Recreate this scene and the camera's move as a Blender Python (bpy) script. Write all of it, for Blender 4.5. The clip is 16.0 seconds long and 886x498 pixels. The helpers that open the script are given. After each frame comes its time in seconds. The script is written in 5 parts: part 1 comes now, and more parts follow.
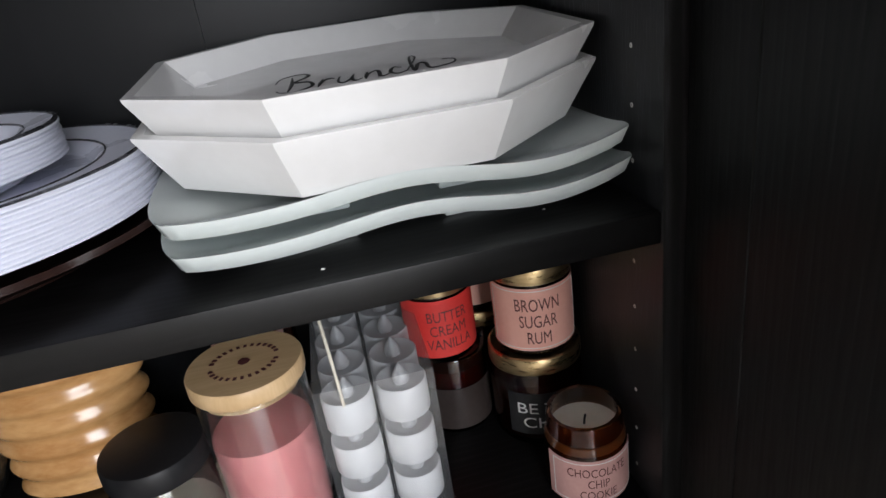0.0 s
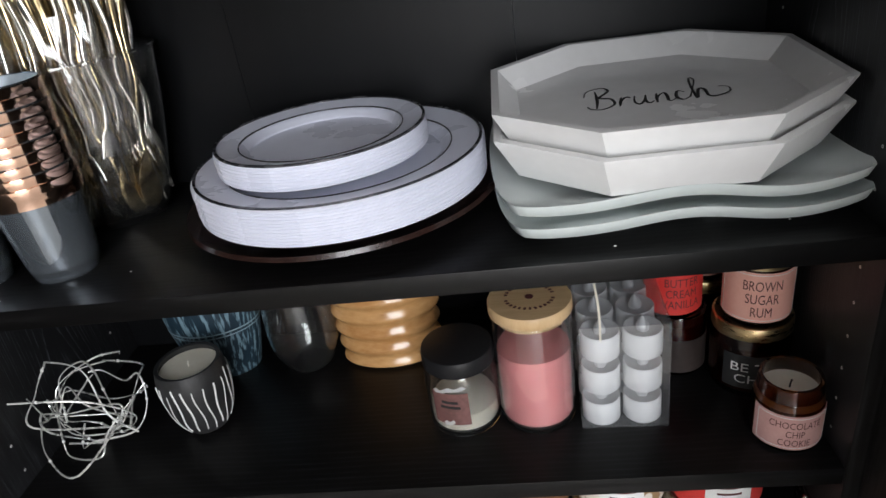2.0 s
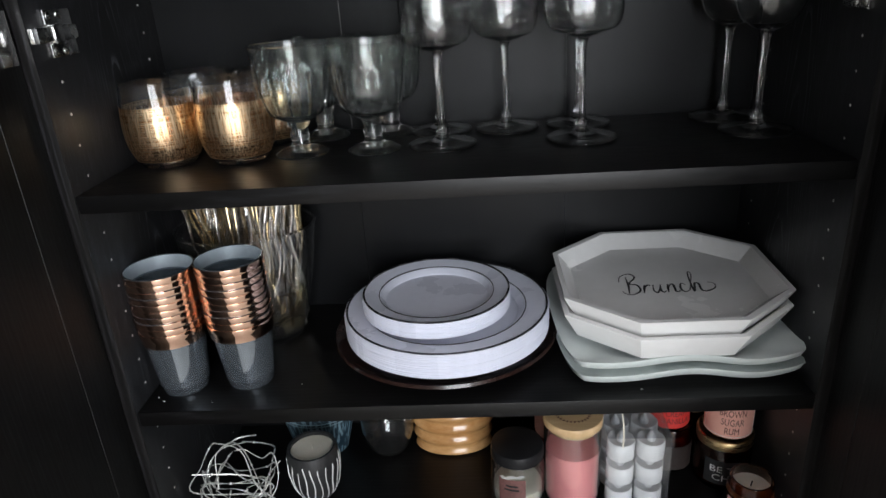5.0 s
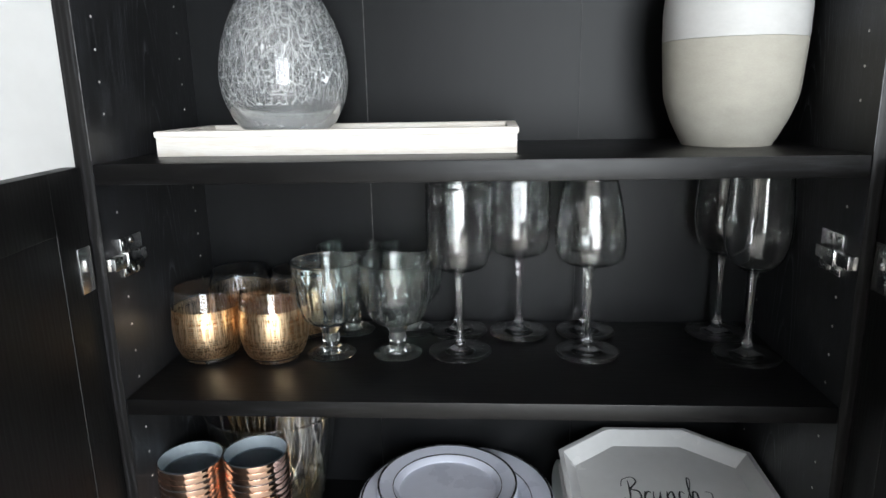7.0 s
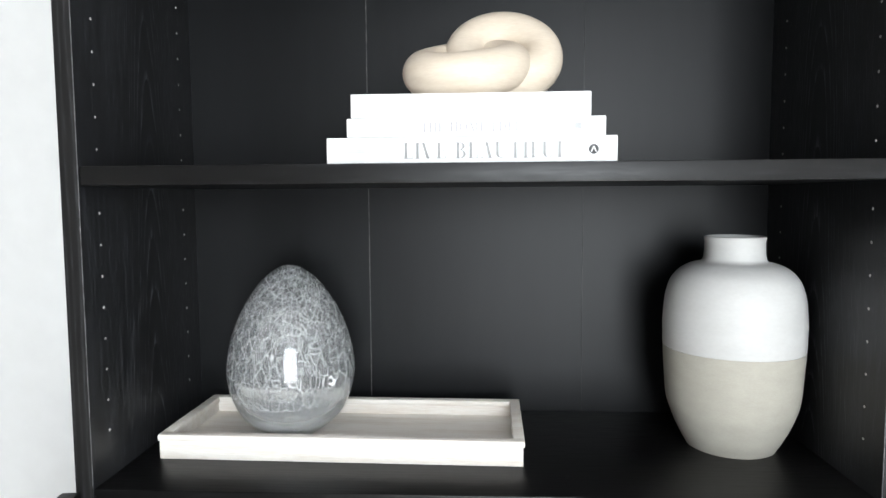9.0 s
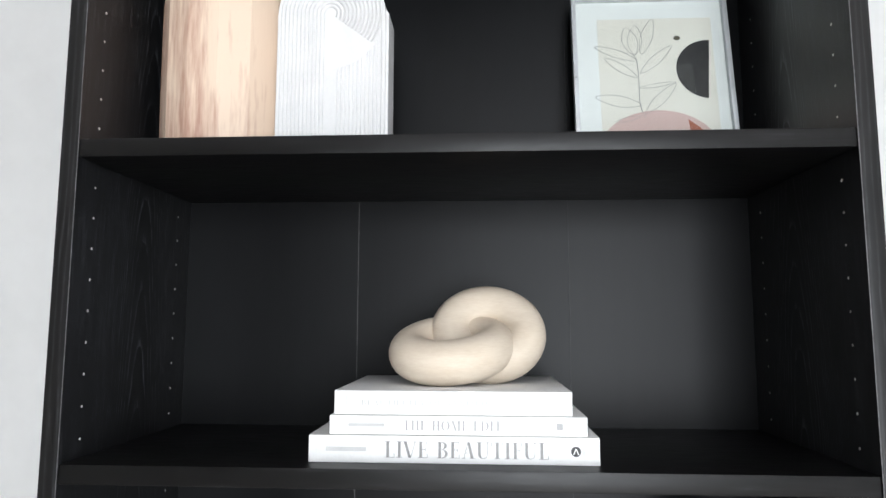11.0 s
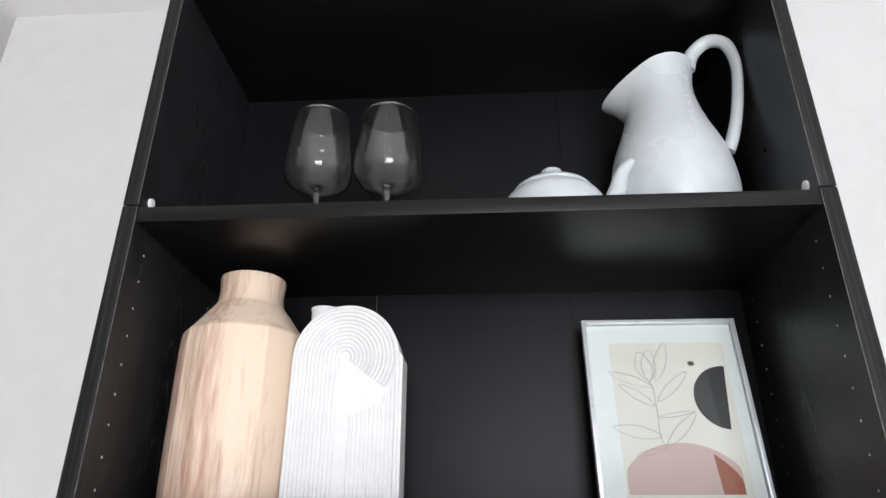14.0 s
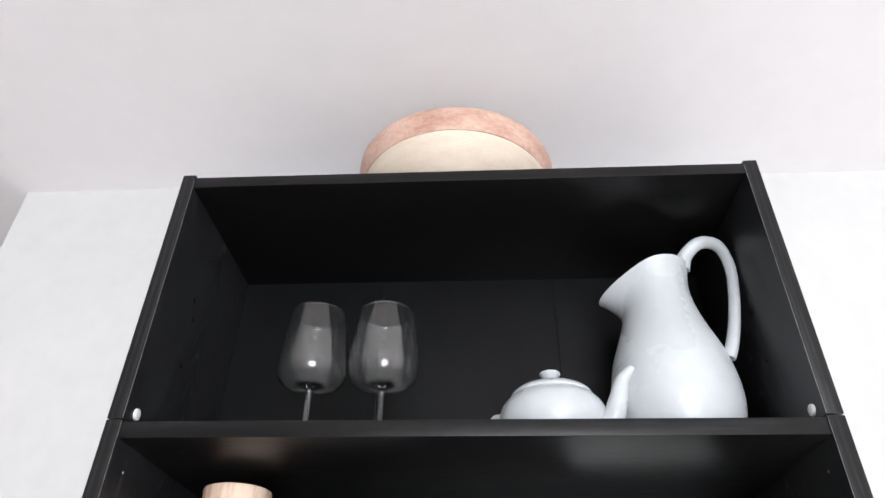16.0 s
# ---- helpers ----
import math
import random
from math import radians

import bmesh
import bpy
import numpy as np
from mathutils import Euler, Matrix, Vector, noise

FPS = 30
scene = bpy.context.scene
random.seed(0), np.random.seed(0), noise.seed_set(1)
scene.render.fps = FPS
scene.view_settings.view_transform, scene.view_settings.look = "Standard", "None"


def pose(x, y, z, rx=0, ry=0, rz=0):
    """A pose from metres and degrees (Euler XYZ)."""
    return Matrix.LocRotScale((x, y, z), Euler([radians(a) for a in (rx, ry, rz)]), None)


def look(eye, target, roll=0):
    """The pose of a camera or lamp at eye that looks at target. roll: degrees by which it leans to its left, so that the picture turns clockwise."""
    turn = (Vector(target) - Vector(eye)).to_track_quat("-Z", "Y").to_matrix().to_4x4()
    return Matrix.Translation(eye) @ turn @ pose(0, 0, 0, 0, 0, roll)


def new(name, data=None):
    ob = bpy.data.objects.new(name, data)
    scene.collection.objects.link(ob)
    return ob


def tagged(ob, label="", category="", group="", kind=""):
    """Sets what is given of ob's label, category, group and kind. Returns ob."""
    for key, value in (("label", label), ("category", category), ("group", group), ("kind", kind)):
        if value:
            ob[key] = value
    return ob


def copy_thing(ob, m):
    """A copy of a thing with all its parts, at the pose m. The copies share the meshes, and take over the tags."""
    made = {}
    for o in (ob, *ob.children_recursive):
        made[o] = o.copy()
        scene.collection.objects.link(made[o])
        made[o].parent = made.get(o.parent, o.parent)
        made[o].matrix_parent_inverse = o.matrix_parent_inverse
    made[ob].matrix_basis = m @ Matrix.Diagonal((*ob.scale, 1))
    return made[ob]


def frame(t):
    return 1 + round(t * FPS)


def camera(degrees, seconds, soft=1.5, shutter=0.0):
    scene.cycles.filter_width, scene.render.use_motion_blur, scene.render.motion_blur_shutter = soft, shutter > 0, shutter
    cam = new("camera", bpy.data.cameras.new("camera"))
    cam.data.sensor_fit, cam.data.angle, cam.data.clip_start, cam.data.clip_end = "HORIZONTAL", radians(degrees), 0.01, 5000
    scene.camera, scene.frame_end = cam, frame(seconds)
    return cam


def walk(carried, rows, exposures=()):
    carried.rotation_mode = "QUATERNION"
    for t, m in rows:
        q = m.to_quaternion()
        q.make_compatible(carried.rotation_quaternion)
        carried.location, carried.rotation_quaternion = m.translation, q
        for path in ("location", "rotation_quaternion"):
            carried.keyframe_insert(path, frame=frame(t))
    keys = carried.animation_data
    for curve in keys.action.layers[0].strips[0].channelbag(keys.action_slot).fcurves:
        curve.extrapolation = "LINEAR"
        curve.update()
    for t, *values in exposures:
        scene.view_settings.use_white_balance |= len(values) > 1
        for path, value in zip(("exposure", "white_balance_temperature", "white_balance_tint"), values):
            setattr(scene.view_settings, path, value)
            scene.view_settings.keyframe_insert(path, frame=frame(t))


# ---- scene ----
cam = camera(68.1, 16.0)
PATH = [
    (0, (0.209, -0.3, 0.657), (0.523, 1.504, -0.148), -8.2),
    (0.5, (0.204, -0.319, 0.697), (0.435, 1.463, -0.181), -6.5),
    (1, (0.174, -0.363, 0.719), (0.222, 1.437, -0.15), -6.3),
    (1.5, (0.149, -0.395, 0.74), (0.038, 1.386, -0.165), -7.7),
    (2, (0.131, -0.416, 0.757), (-0.105, 1.342, -0.167), -8.7),
    (2.5, (0.104, -0.448, 0.766), (-0.184, 1.281, -0.198), -7.5),
    (3, (0.074, -0.47, 0.785), (-0.246, 1.241, -0.199), -7.6),
    (5.3, (0.012, -0.634, 0.983), (-0.041, 1.237, 0.278), -1.9),
    (5.5, (0.005, -0.643, 0.995), (-0.035, 1.242, 0.328), -0.4),
    (6, (0.015, -0.652, 1.044), (-0.055, 1.25, 0.432), -0.7),
    (6.5, (0.016, -0.655, 1.066), (-0.101, 1.266, 0.523), -1.0),
    (7, (0.017, -0.648, 1.106), (-0.112, 1.294, 0.645), -1.1),
    (7.5, (0.022, -0.628, 1.163), (-0.134, 1.332, 0.797), -1.2),
    (8, (0.008, -0.618, 1.219), (-0.119, 1.357, 0.931), -1.2),
    (8.5, (0.004, -0.617, 1.277), (-0.113, 1.365, 1.042), -0.8),
    (9, (0.003, -0.62, 1.332), (-0.102, 1.371, 1.179), -0.4),
    (9.5, (0.018, -0.619, 1.378), (-0.102, 1.376, 1.298), -0.3),
    (10, (0.017, -0.616, 1.42), (-0.077, 1.381, 1.446), -0.1),
    (10.2, (0.024, -0.619, 1.44), (-0.087, 1.377, 1.5), -0.2),
    (12.3, (0.026, -0.635, 1.576), (-0.09, 1.29, 2.108), 0.5),
    (12.5, (0.016, -0.637, 1.589), (-0.083, 1.277, 2.161), 0.2),
    (13, (0.01, -0.64, 1.614), (-0.096, 1.247, 2.27), 0.3),
    (13.5, (0.013, -0.64, 1.635), (-0.108, 1.219, 2.364), 0.3),
    (14, (0.016, -0.651, 1.664), (-0.107, 1.172, 2.478), 0.3),
    (14.5, (0.024, -0.662, 1.686), (-0.098, 1.116, 2.594), 0.7),
    (15, (0.022, -0.676, 1.713), (-0.101, 1.062, 2.695), 1.2),
    (15.5, (0.02, -0.682, 1.739), (-0.1, 1.007, 2.803), 1.4),
    (16, (0.019, -0.691, 1.76), (-0.089, 0.946, 2.904), 1.0),
]
walk(cam, [(t, look(eye, target, roll)) for t, eye, target, roll in PATH],
     [(0, -0.05, 6560, 15), (1.5, -0.08, 6600, 14), (2.5, -0.38, 6620, 14), (3, -0.4, 6620, 14), (5.5, -0.12, 6480, 12), (6, 0.2, 6450, 11), (7, 0.33, 6400, 10), (8, 0.4, 6400, 10), (9, 0.38, 6400, 10), (10, 0.14, 6400, 11), (12.5, -0.02, 6450, 13), (14.5, 0.0, 6500, 15), (16, 0.25, 6500, 16)])

LIGHT = 150.0

# ---------------------------------------------------------------- light
world = bpy.data.worlds.new("daylight")
scene.world = world
world.use_nodes = True
wn = world.node_tree
sky = wn.nodes.new("ShaderNodeTexSky")
sky.sky_type, sky.sun_disc = "NISHITA", False
sky.sun_elevation, sky.sun_rotation = radians(43), radians(160)
wn.links.new(sky.outputs[0], wn.nodes["Background"].inputs[0])
wn.nodes["Background"].inputs[1].default_value = 0.12

sun = new("sun", bpy.data.lights.new("sun", "SUN"))
sun.data.energy, sun.data.angle, sun.data.color = 5.0, radians(0.6), (1.0, 0.95, 0.88)
sun.matrix_world = look((1.2, -3.2, 3.2), (0, 0, 0))


def window_light(name, x0, x1, z0, z1, y, watts, colour):
    lamp = new(name, bpy.data.lights.new(name, "AREA"))
    lamp.data.shape, lamp.data.size, lamp.data.size_y = "RECTANGLE", x1 - x0, z1 - z0
    lamp.data.energy, lamp.data.color = watts, colour
    lamp.matrix_world = look(((x0 + x1) / 2, y, (z0 + z1) / 2), ((x0 + x1) / 2, 0, (z0 + z1) / 2))
    return lamp


# ---------------------------------------------------------------- sizes
W = 0.384                       # half of the inner width of the bookcase
T = 0.018                       # board thickness
BACK = 0.262                    # inner face of the back panel
SHELF = dict(bottom=0.085, b=0.297, c=0.517, d=0.781, e=1.042, f=1.366, g=1.689, h=2.017)
ZTOP, CEIL, WALL_Y = 2.381, 2.607, 0.29


# ---------------------------------------------------------------- materials
def material(name):
    m = bpy.data.materials.new(name)
    m.use_nodes = True
    return m, m.node_tree, m.node_tree.nodes["Principled BSDF"]


def noise_tex(nt, scale, detail=4.0, stretch=(1, 1, 1), space="Object", rough=0.55):
    tc, mp, nz = nt.nodes.new("ShaderNodeTexCoord"), nt.nodes.new("ShaderNodeMapping"), nt.nodes.new("ShaderNodeTexNoise")
    mp.inputs["Scale"].default_value = stretch
    nz.inputs["Scale"].default_value, nz.inputs["Detail"].default_value, nz.inputs["Roughness"].default_value = scale, detail, rough
    nt.links.new(tc.outputs[space], mp.inputs[0])
    nt.links.new(mp.outputs[0], nz.inputs["Vector"])
    return nz.outputs["Fac"]


def ramp(nt, fac, stops):
    r = nt.nodes.new("ShaderNodeValToRGB")
    while len(r.color_ramp.elements) < len(stops):
        r.color_ramp.elements.new(0.5)
    for e, (p, c) in zip(r.color_ramp.elements, stops):
        e.position, e.color = p, (*c, 1) if len(c) == 3 else c
    nt.links.new(fac, r.inputs[0])
    return r.outputs[0]


def bump(nt, b, fac, strength, distance=0.001):
    n = nt.nodes.new("ShaderNodeBump")
    n.inputs["Strength"].default_value, n.inputs["Distance"].default_value = strength, distance
    nt.links.new(fac, n.inputs["Height"])
    nt.links.new(n.outputs[0], b.inputs["Normal"])


def surface(name, dark, light, scale, rough=0.5, stretch=(1, 1, 1), relief=0.1, metal=0.0, spread=(0.35, 0.65), coat=0.0, spec=0.5, rough_var=0.08):
    """A surface with a base colour that varies between two tones at two scales, with fine relief."""
    m, nt, b = material(name)
    big, fine = noise_tex(nt, scale, 5, stretch), noise_tex(nt, scale * 9, 3, stretch)
    mix = nt.nodes.new("ShaderNodeMath")
    mix.operation = "MULTIPLY_ADD"
    nt.links.new(fine, mix.inputs[0])
    mix.inputs[1].default_value = 0.35
    sub = nt.nodes.new("ShaderNodeMath")
    sub.operation = "MULTIPLY"
    nt.links.new(big, sub.inputs[0])
    sub.inputs[1].default_value = 0.65
    nt.links.new(sub.outputs[0], mix.inputs[2])
    nt.links.new(ramp(nt, mix.outputs[0], [(spread[0], dark), (spread[1], light)]), b.inputs["Base Color"])
    nt.links.new(ramp(nt, big, [(0.3, (rough - rough_var,) * 3), (0.7, (rough + rough_var,) * 3)]), b.inputs["Roughness"])
    b.inputs["Metallic"].default_value, b.inputs["Coat Weight"].default_value = metal, coat
    b.inputs["Specular IOR Level"].default_value = spec
    bump(nt, b, fine, relief)
    return m


def dark_wood(name, stretch, rough=0.36, tone=1.0, bands="X", relief=0.25, pale=0.03):
    """Black-brown foil with long grain and arched figure."""
    m, nt, b = material(name)
    tc, mp, wv = nt.nodes.new("ShaderNodeTexCoord"), nt.nodes.new("ShaderNodeMapping"), nt.nodes.new("ShaderNodeTexWave")
    mp.inputs["Scale"].default_value = stretch
    wv.bands_direction = bands
    wv.inputs["Scale"].default_value, wv.inputs["Distortion"].default_value = 5.0, 7.0
    wv.inputs["Detail"].default_value, wv.inputs["Detail Scale"].default_value = 3.0, 1.2
    nt.links.new(tc.outputs["Object"], mp.inputs[0])
    nt.links.new(mp.outputs[0], wv.inputs["Vector"])
    fine = noise_tex(nt, 40, 6, stretch, rough=0.7)
    mul = nt.nodes.new("ShaderNodeMath")
    mul.operation = "MULTIPLY"
    nt.links.new(wv.outputs["Fac"], mul.inputs[0])
    nt.links.new(fine, mul.inputs[1])
    k = tone
    nt.links.new(ramp(nt, mul.outputs[0], [(0.2, (0.003 * k, 0.0028 * k, 0.0028 * k)), (0.45, (0.006 * k, 0.0057 * k, 0.0059 * k)), (0.62, (pale * k, pale * 1.03 * k, pale * 1.13 * k))]), b.inputs["Base Color"])
    nt.links.new(ramp(nt, fine, [(0.3, (rough - 0.06,) * 3), (0.7, (rough + 0.1,) * 3)]), b.inputs["Roughness"])
    b.inputs["Specular IOR Level"].default_value = 0.27
    bump(nt, b, mul.outputs[0], relief, 0.0006)
    return m


def figured_wood(name):
    """Black-brown upright board: nested arches along its middle that run out into straight grain, pale pores, faint scuffs."""
    m, nt, b = material(name)

    def calc(op, p, q):
        n = nt.nodes.new("ShaderNodeMath")
        n.operation = op
        for sock, v in zip(n.inputs, (p, q)):
            if isinstance(v, (int, float)):
                sock.default_value = v
            else:
                nt.links.new(v, sock)
        return n.outputs[0]

    tc, sep = nt.nodes.new("ShaderNodeTexCoord"), nt.nodes.new("ShaderNodeSeparateXYZ")
    nt.links.new(tc.outputs["Object"], sep.inputs[0])
    off = calc("SUBTRACT", sep.outputs["Y"], 0.142)
    drift = noise_tex(nt, 5, 3, (1, 1, 0.6))
    arch_line = calc("ADD", calc("MULTIPLY", calc("MULTIPLY", off, off), 170), calc("ADD", sep.outputs["Z"], calc("MULTIPLY", drift, 0.22)))
    saw = calc("FRACT", calc("DIVIDE", arch_line, 0.062), 0)
    pores = noise_tex(nt, 60, 5, (6, 6, 0.25), rough=0.7)
    lines = calc("MULTIPLY", ramp(nt, saw, [(0.0, (1, 1, 1)), (0.22, (0.25,) * 3), (0.6, (0.0,) * 3)]), ramp(nt, pores, [(0.42, (0, 0, 0)), (0.62, (1, 1, 1))]))
    scuffs = ramp(nt, noise_tex(nt, 9, 4, (1, 1, 0.5)), [(0.35, (0, 0, 0)), (0.75, (0.35,) * 3)])
    fac = calc("ADD", lines, calc("MULTIPLY", scuffs, pores))
    nt.links.new(ramp(nt, fac, [(0.0, (0.0105, 0.0105, 0.0112)), (0.25, (0.02, 0.0206, 0.0225)), (0.8, (0.1, 0.105, 0.118))]), b.inputs["Base Color"])
    nt.links.new(ramp(nt, pores, [(0.3, (0.32,) * 3), (0.7, (0.45,) * 3)]), b.inputs["Roughness"])
    b.inputs["Specular IOR Level"].default_value = 0.33
    bump(nt, b, fac, 0.2, 0.0005)
    return m


def glassy(name, colour=(1, 1, 1), ior=1.5, rough=0.0, clear=1.0):
    m, nt, b = material(name)
    b.inputs["Base Color"].default_value = (*colour, 1)
    b.inputs["Transmission Weight"].default_value, b.inputs["IOR"].default_value, b.inputs["Roughness"].default_value = clear, ior, rough
    return m


def film(name, tint, gloss=0.12, rough=0.08, grey=None, cover=0.0):
    """Thin clear plastic: light goes through it, a little is mirrored, a little is scattered."""
    m, nt, b = material(name)
    tr, gl = nt.nodes.new("ShaderNodeBsdfTransparent"), nt.nodes.new("ShaderNodeBsdfGlossy")
    tr.inputs[0].default_value = (*tint, 1)
    gl.inputs["Roughness"].default_value = rough
    mx = nt.nodes.new("ShaderNodeMixShader")
    mx.inputs[0].default_value = gloss
    nt.links.new(tr.outputs[0], mx.inputs[1])
    nt.links.new(gl.outputs[0], mx.inputs[2])
    last = mx
    if grey:
        b.inputs["Base Color"].default_value = (*grey, 1)
        b.inputs["Roughness"].default_value = 0.3
        last = nt.nodes.new("ShaderNodeMixShader")
        last.inputs[0].default_value = cover
        nt.links.new(mx.outputs[0], last.inputs[1])
        nt.links.new(b.outputs[0], last.inputs[2])
    nt.links.new(last.outputs[0], nt.nodes["Material Output"].inputs[0])
    return m


M_SIDE = figured_wood("black_brown_upright_wood")
M_SHELF = dark_wood("black_brown_shelf_wood", (0.7, 9, 9), bands="Y", tone=1.0, relief=0.02, pale=0.012)
M_EDGE = dark_wood("black_brown_edge_band", (9, 9, 0.7), rough=0.4, tone=2.0, relief=0.04, pale=0.011)
M_BACKP = surface("black_brown_back_foil", (0.0042, 0.0044, 0.0049), (0.0066, 0.007, 0.0077), 2, 0.38, (3, 3, 0.4), 0.02, spec=0.145, rough_var=0.02)
M_DOOR = dark_wood("black_brown_door_wood", (9, 9, 0.7), rough=0.5, tone=0.55, relief=0.12)
M_WALL = surface("white_wall_paint", (0.57, 0.57, 0.56), (0.62, 0.62, 0.61), 3, 0.8, relief=0.15)
M_CEIL = surface("white_ceiling_paint", (0.86, 0.84, 0.85), (0.9, 0.88, 0.89), 2, 0.9, relief=0.2)
# made-up dark tone for the unseen south wall, dims its reflection in glass
M_GLAREWALL = surface("glare_cutting_wall_tone", (0.2, 0.19, 0.18), (0.25, 0.24, 0.225), 3, 0.85, relief=0.15)
# unseen floor, its assumed pale tone raised to bounce light up to the ceiling
M_FLOOR = surface("pale_floor_boards", (0.52, 0.48, 0.42), (0.68, 0.64, 0.58), 4, 0.45, (1, 8, 1), 0.2)
M_STEEL = surface("nickel_steel", (0.62, 0.62, 0.62), (0.75, 0.75, 0.74), 60, 0.22, metal=1.0, relief=0.03)
M_WORN = surface("worn_edge", (0.015, 0.015, 0.016), (0.16, 0.16, 0.165), 60, 0.5)
M_DOT = surface("pale_hole_rim", (0.55, 0.54, 0.52), (0.75, 0.73, 0.7), 80, 0.4)
M_SEAM = surface("worn_fold_edge", (0.012, 0.012, 0.012), (0.13, 0.125, 0.12), 25, 0.6, (1, 1, 3))
M_PLUG = surface("white_plastic_plug", (0.7, 0.7, 0.68), (0.8, 0.8, 0.78), 90, 0.35)
M_GLASS = glassy("clear_glass", (0.99, 1.0, 0.995), clear=0.994)
M_GREENGLASS = glassy("greenish_pressed_glass", (0.95, 0.99, 0.975), clear=0.988)
M_CERAMIC = surface("white_glazed_ceramic", (0.74, 0.735, 0.72), (0.8, 0.795, 0.785), 8, 0.22, relief=0.03, coat=0.3)
M_MINT = surface("pale_mint_glazed_ceramic", (0.66, 0.72, 0.7), (0.72, 0.77, 0.755), 8, 0.2, relief=0.03, coat=0.3)
M_GREYWHITE = surface("cool_white_glazed_ceramic", (0.52, 0.55, 0.56), (0.58, 0.61, 0.62), 7, 0.3, relief=0.03)
M_PLATE = surface("bluish_white_plastic", (0.71, 0.73, 0.83), (0.77, 0.79, 0.89), 10, 0.3, relief=0.02)
M_PLATELINE = surface("dark_silver_rim_line", (0.05, 0.05, 0.06), (0.12, 0.12, 0.13), 90, 0.25, metal=0.6)
M_CHARGER = surface("dark_brown_lacquer", (0.012, 0.006, 0.005), (0.03, 0.014, 0.011), 20, 0.22, relief=0.04, coat=0.3)
M_INK = surface("black_ink", (0.012, 0.012, 0.013), (0.03, 0.03, 0.03), 90, 0.5)
M_TRAY = surface("whitewashed_wood", (0.7, 0.62, 0.53), (0.86, 0.82, 0.76), 7, 0.6, (1, 12, 12), 0.3, spread=(0.3, 0.55))
M_PALEWOOD = surface("pale_carved_wood", (0.46, 0.27, 0.2), (0.74, 0.58, 0.45), 7, 0.6, (2.7, 2.7, 0.3), 0.35, spread=(0.37, 0.53))
M_MAPLE = surface("bleached_maple_wood", (0.6, 0.5, 0.39), (0.7, 0.61, 0.5), 14, 0.6, (1, 1, 5), 0.2)
M_VASEW = surface("matt_white_stoneware", (0.48, 0.475, 0.46), (0.53, 0.525, 0.51), 20, 0.6, (1, 1, 2), 0.15)
M_VASEG = surface("raw_grey_stoneware", (0.35, 0.33, 0.28), (0.4, 0.38, 0.325), 40, 0.8, (1, 1, 2), 0.2)
M_RIDGE = surface("matt_white_ceramic", (0.66, 0.655, 0.65), (0.72, 0.715, 0.71), 30, 0.65, relief=0.15)
M_BOOKW = surface("white_book_cloth", (0.76, 0.76, 0.75), (0.82, 0.82, 0.81), 50, 0.6, relief=0.15)
M_PAPER = surface("cream_page_edges", (0.55, 0.52, 0.46), (0.78, 0.76, 0.7), 30, 0.8, (1, 1, 60), 0.3)
M_GREYINK = surface("silver_grey_lettering", (0.2, 0.2, 0.2), (0.3, 0.3, 0.29), 60, 0.4)
M_PALEINK = surface("faint_grey_lettering", (0.3, 0.3, 0.3), (0.4, 0.4, 0.4), 60, 0.4)

M_FAINTINK = surface("faint_silver_lettering", (0.5, 0.5, 0.5), (0.58, 0.58, 0.57), 60, 0.4)


# ---------------------------------------------------------------- building helpers
def link_mesh(name, bm, mat, smooth=True, angle=40):
    me = bpy.data.meshes.new(name)
    bmesh.ops.recalc_face_normals(bm, faces=bm.faces[:])
    if smooth:
        for e in bm.edges:
            e.smooth = not (len(e.link_faces) == 2 and e.calc_face_angle(0) > radians(angle))
        for f in bm.faces:
            f.smooth = True
    bm.to_mesh(me)
    bm.free()
    if mat:
        me.materials.append(mat)
    return new(name, me)


def part(name, bm, mat, parent, label="", m=None, smooth=True, angle=40):
    ob = link_mesh(name, bm, mat, smooth, angle)
    ob.parent = parent
    if m is not None:
        ob.matrix_basis = m
    return tagged(ob, label)


def same_part(name, data, parent, m):
    """One more piece on a mesh that an alike piece has."""
    ob = new(name, data)
    ob.parent, ob.matrix_basis = parent, m
    return ob


def thing(name, label, category, m, group="", kind=""):
    ob = new(name)
    ob.empty_display_size, ob.matrix_basis = 0.02, m
    return tagged(ob, label, category, group, kind)


def solo(name, bm, mat, label, category, m=None, group="", kind="", smooth=True):
    ob = link_mesh(name, bm, mat, smooth)
    if m is not None:
        ob.matrix_basis = m
    return tagged(ob, label, category, group, kind)


def box(x0, x1, y0, y1, z0, z1, bevel=0.0, bm=None, seg=2):
    own = bm is None
    bm = bm or bmesh.new()
    r = bmesh.ops.create_cube(bm, size=1, matrix=Matrix.LocRotScale(((x0 + x1) / 2, (y0 + y1) / 2, (z0 + z1) / 2), None, (x1 - x0, y1 - y0, z1 - z0)))
    if bevel:
        edges = {e for v in r["verts"] for e in v.link_edges}
        bmesh.ops.bevel(bm, geom=list(edges), offset=bevel, segments=seg, affect="EDGES", profile=0.6)
    return bm


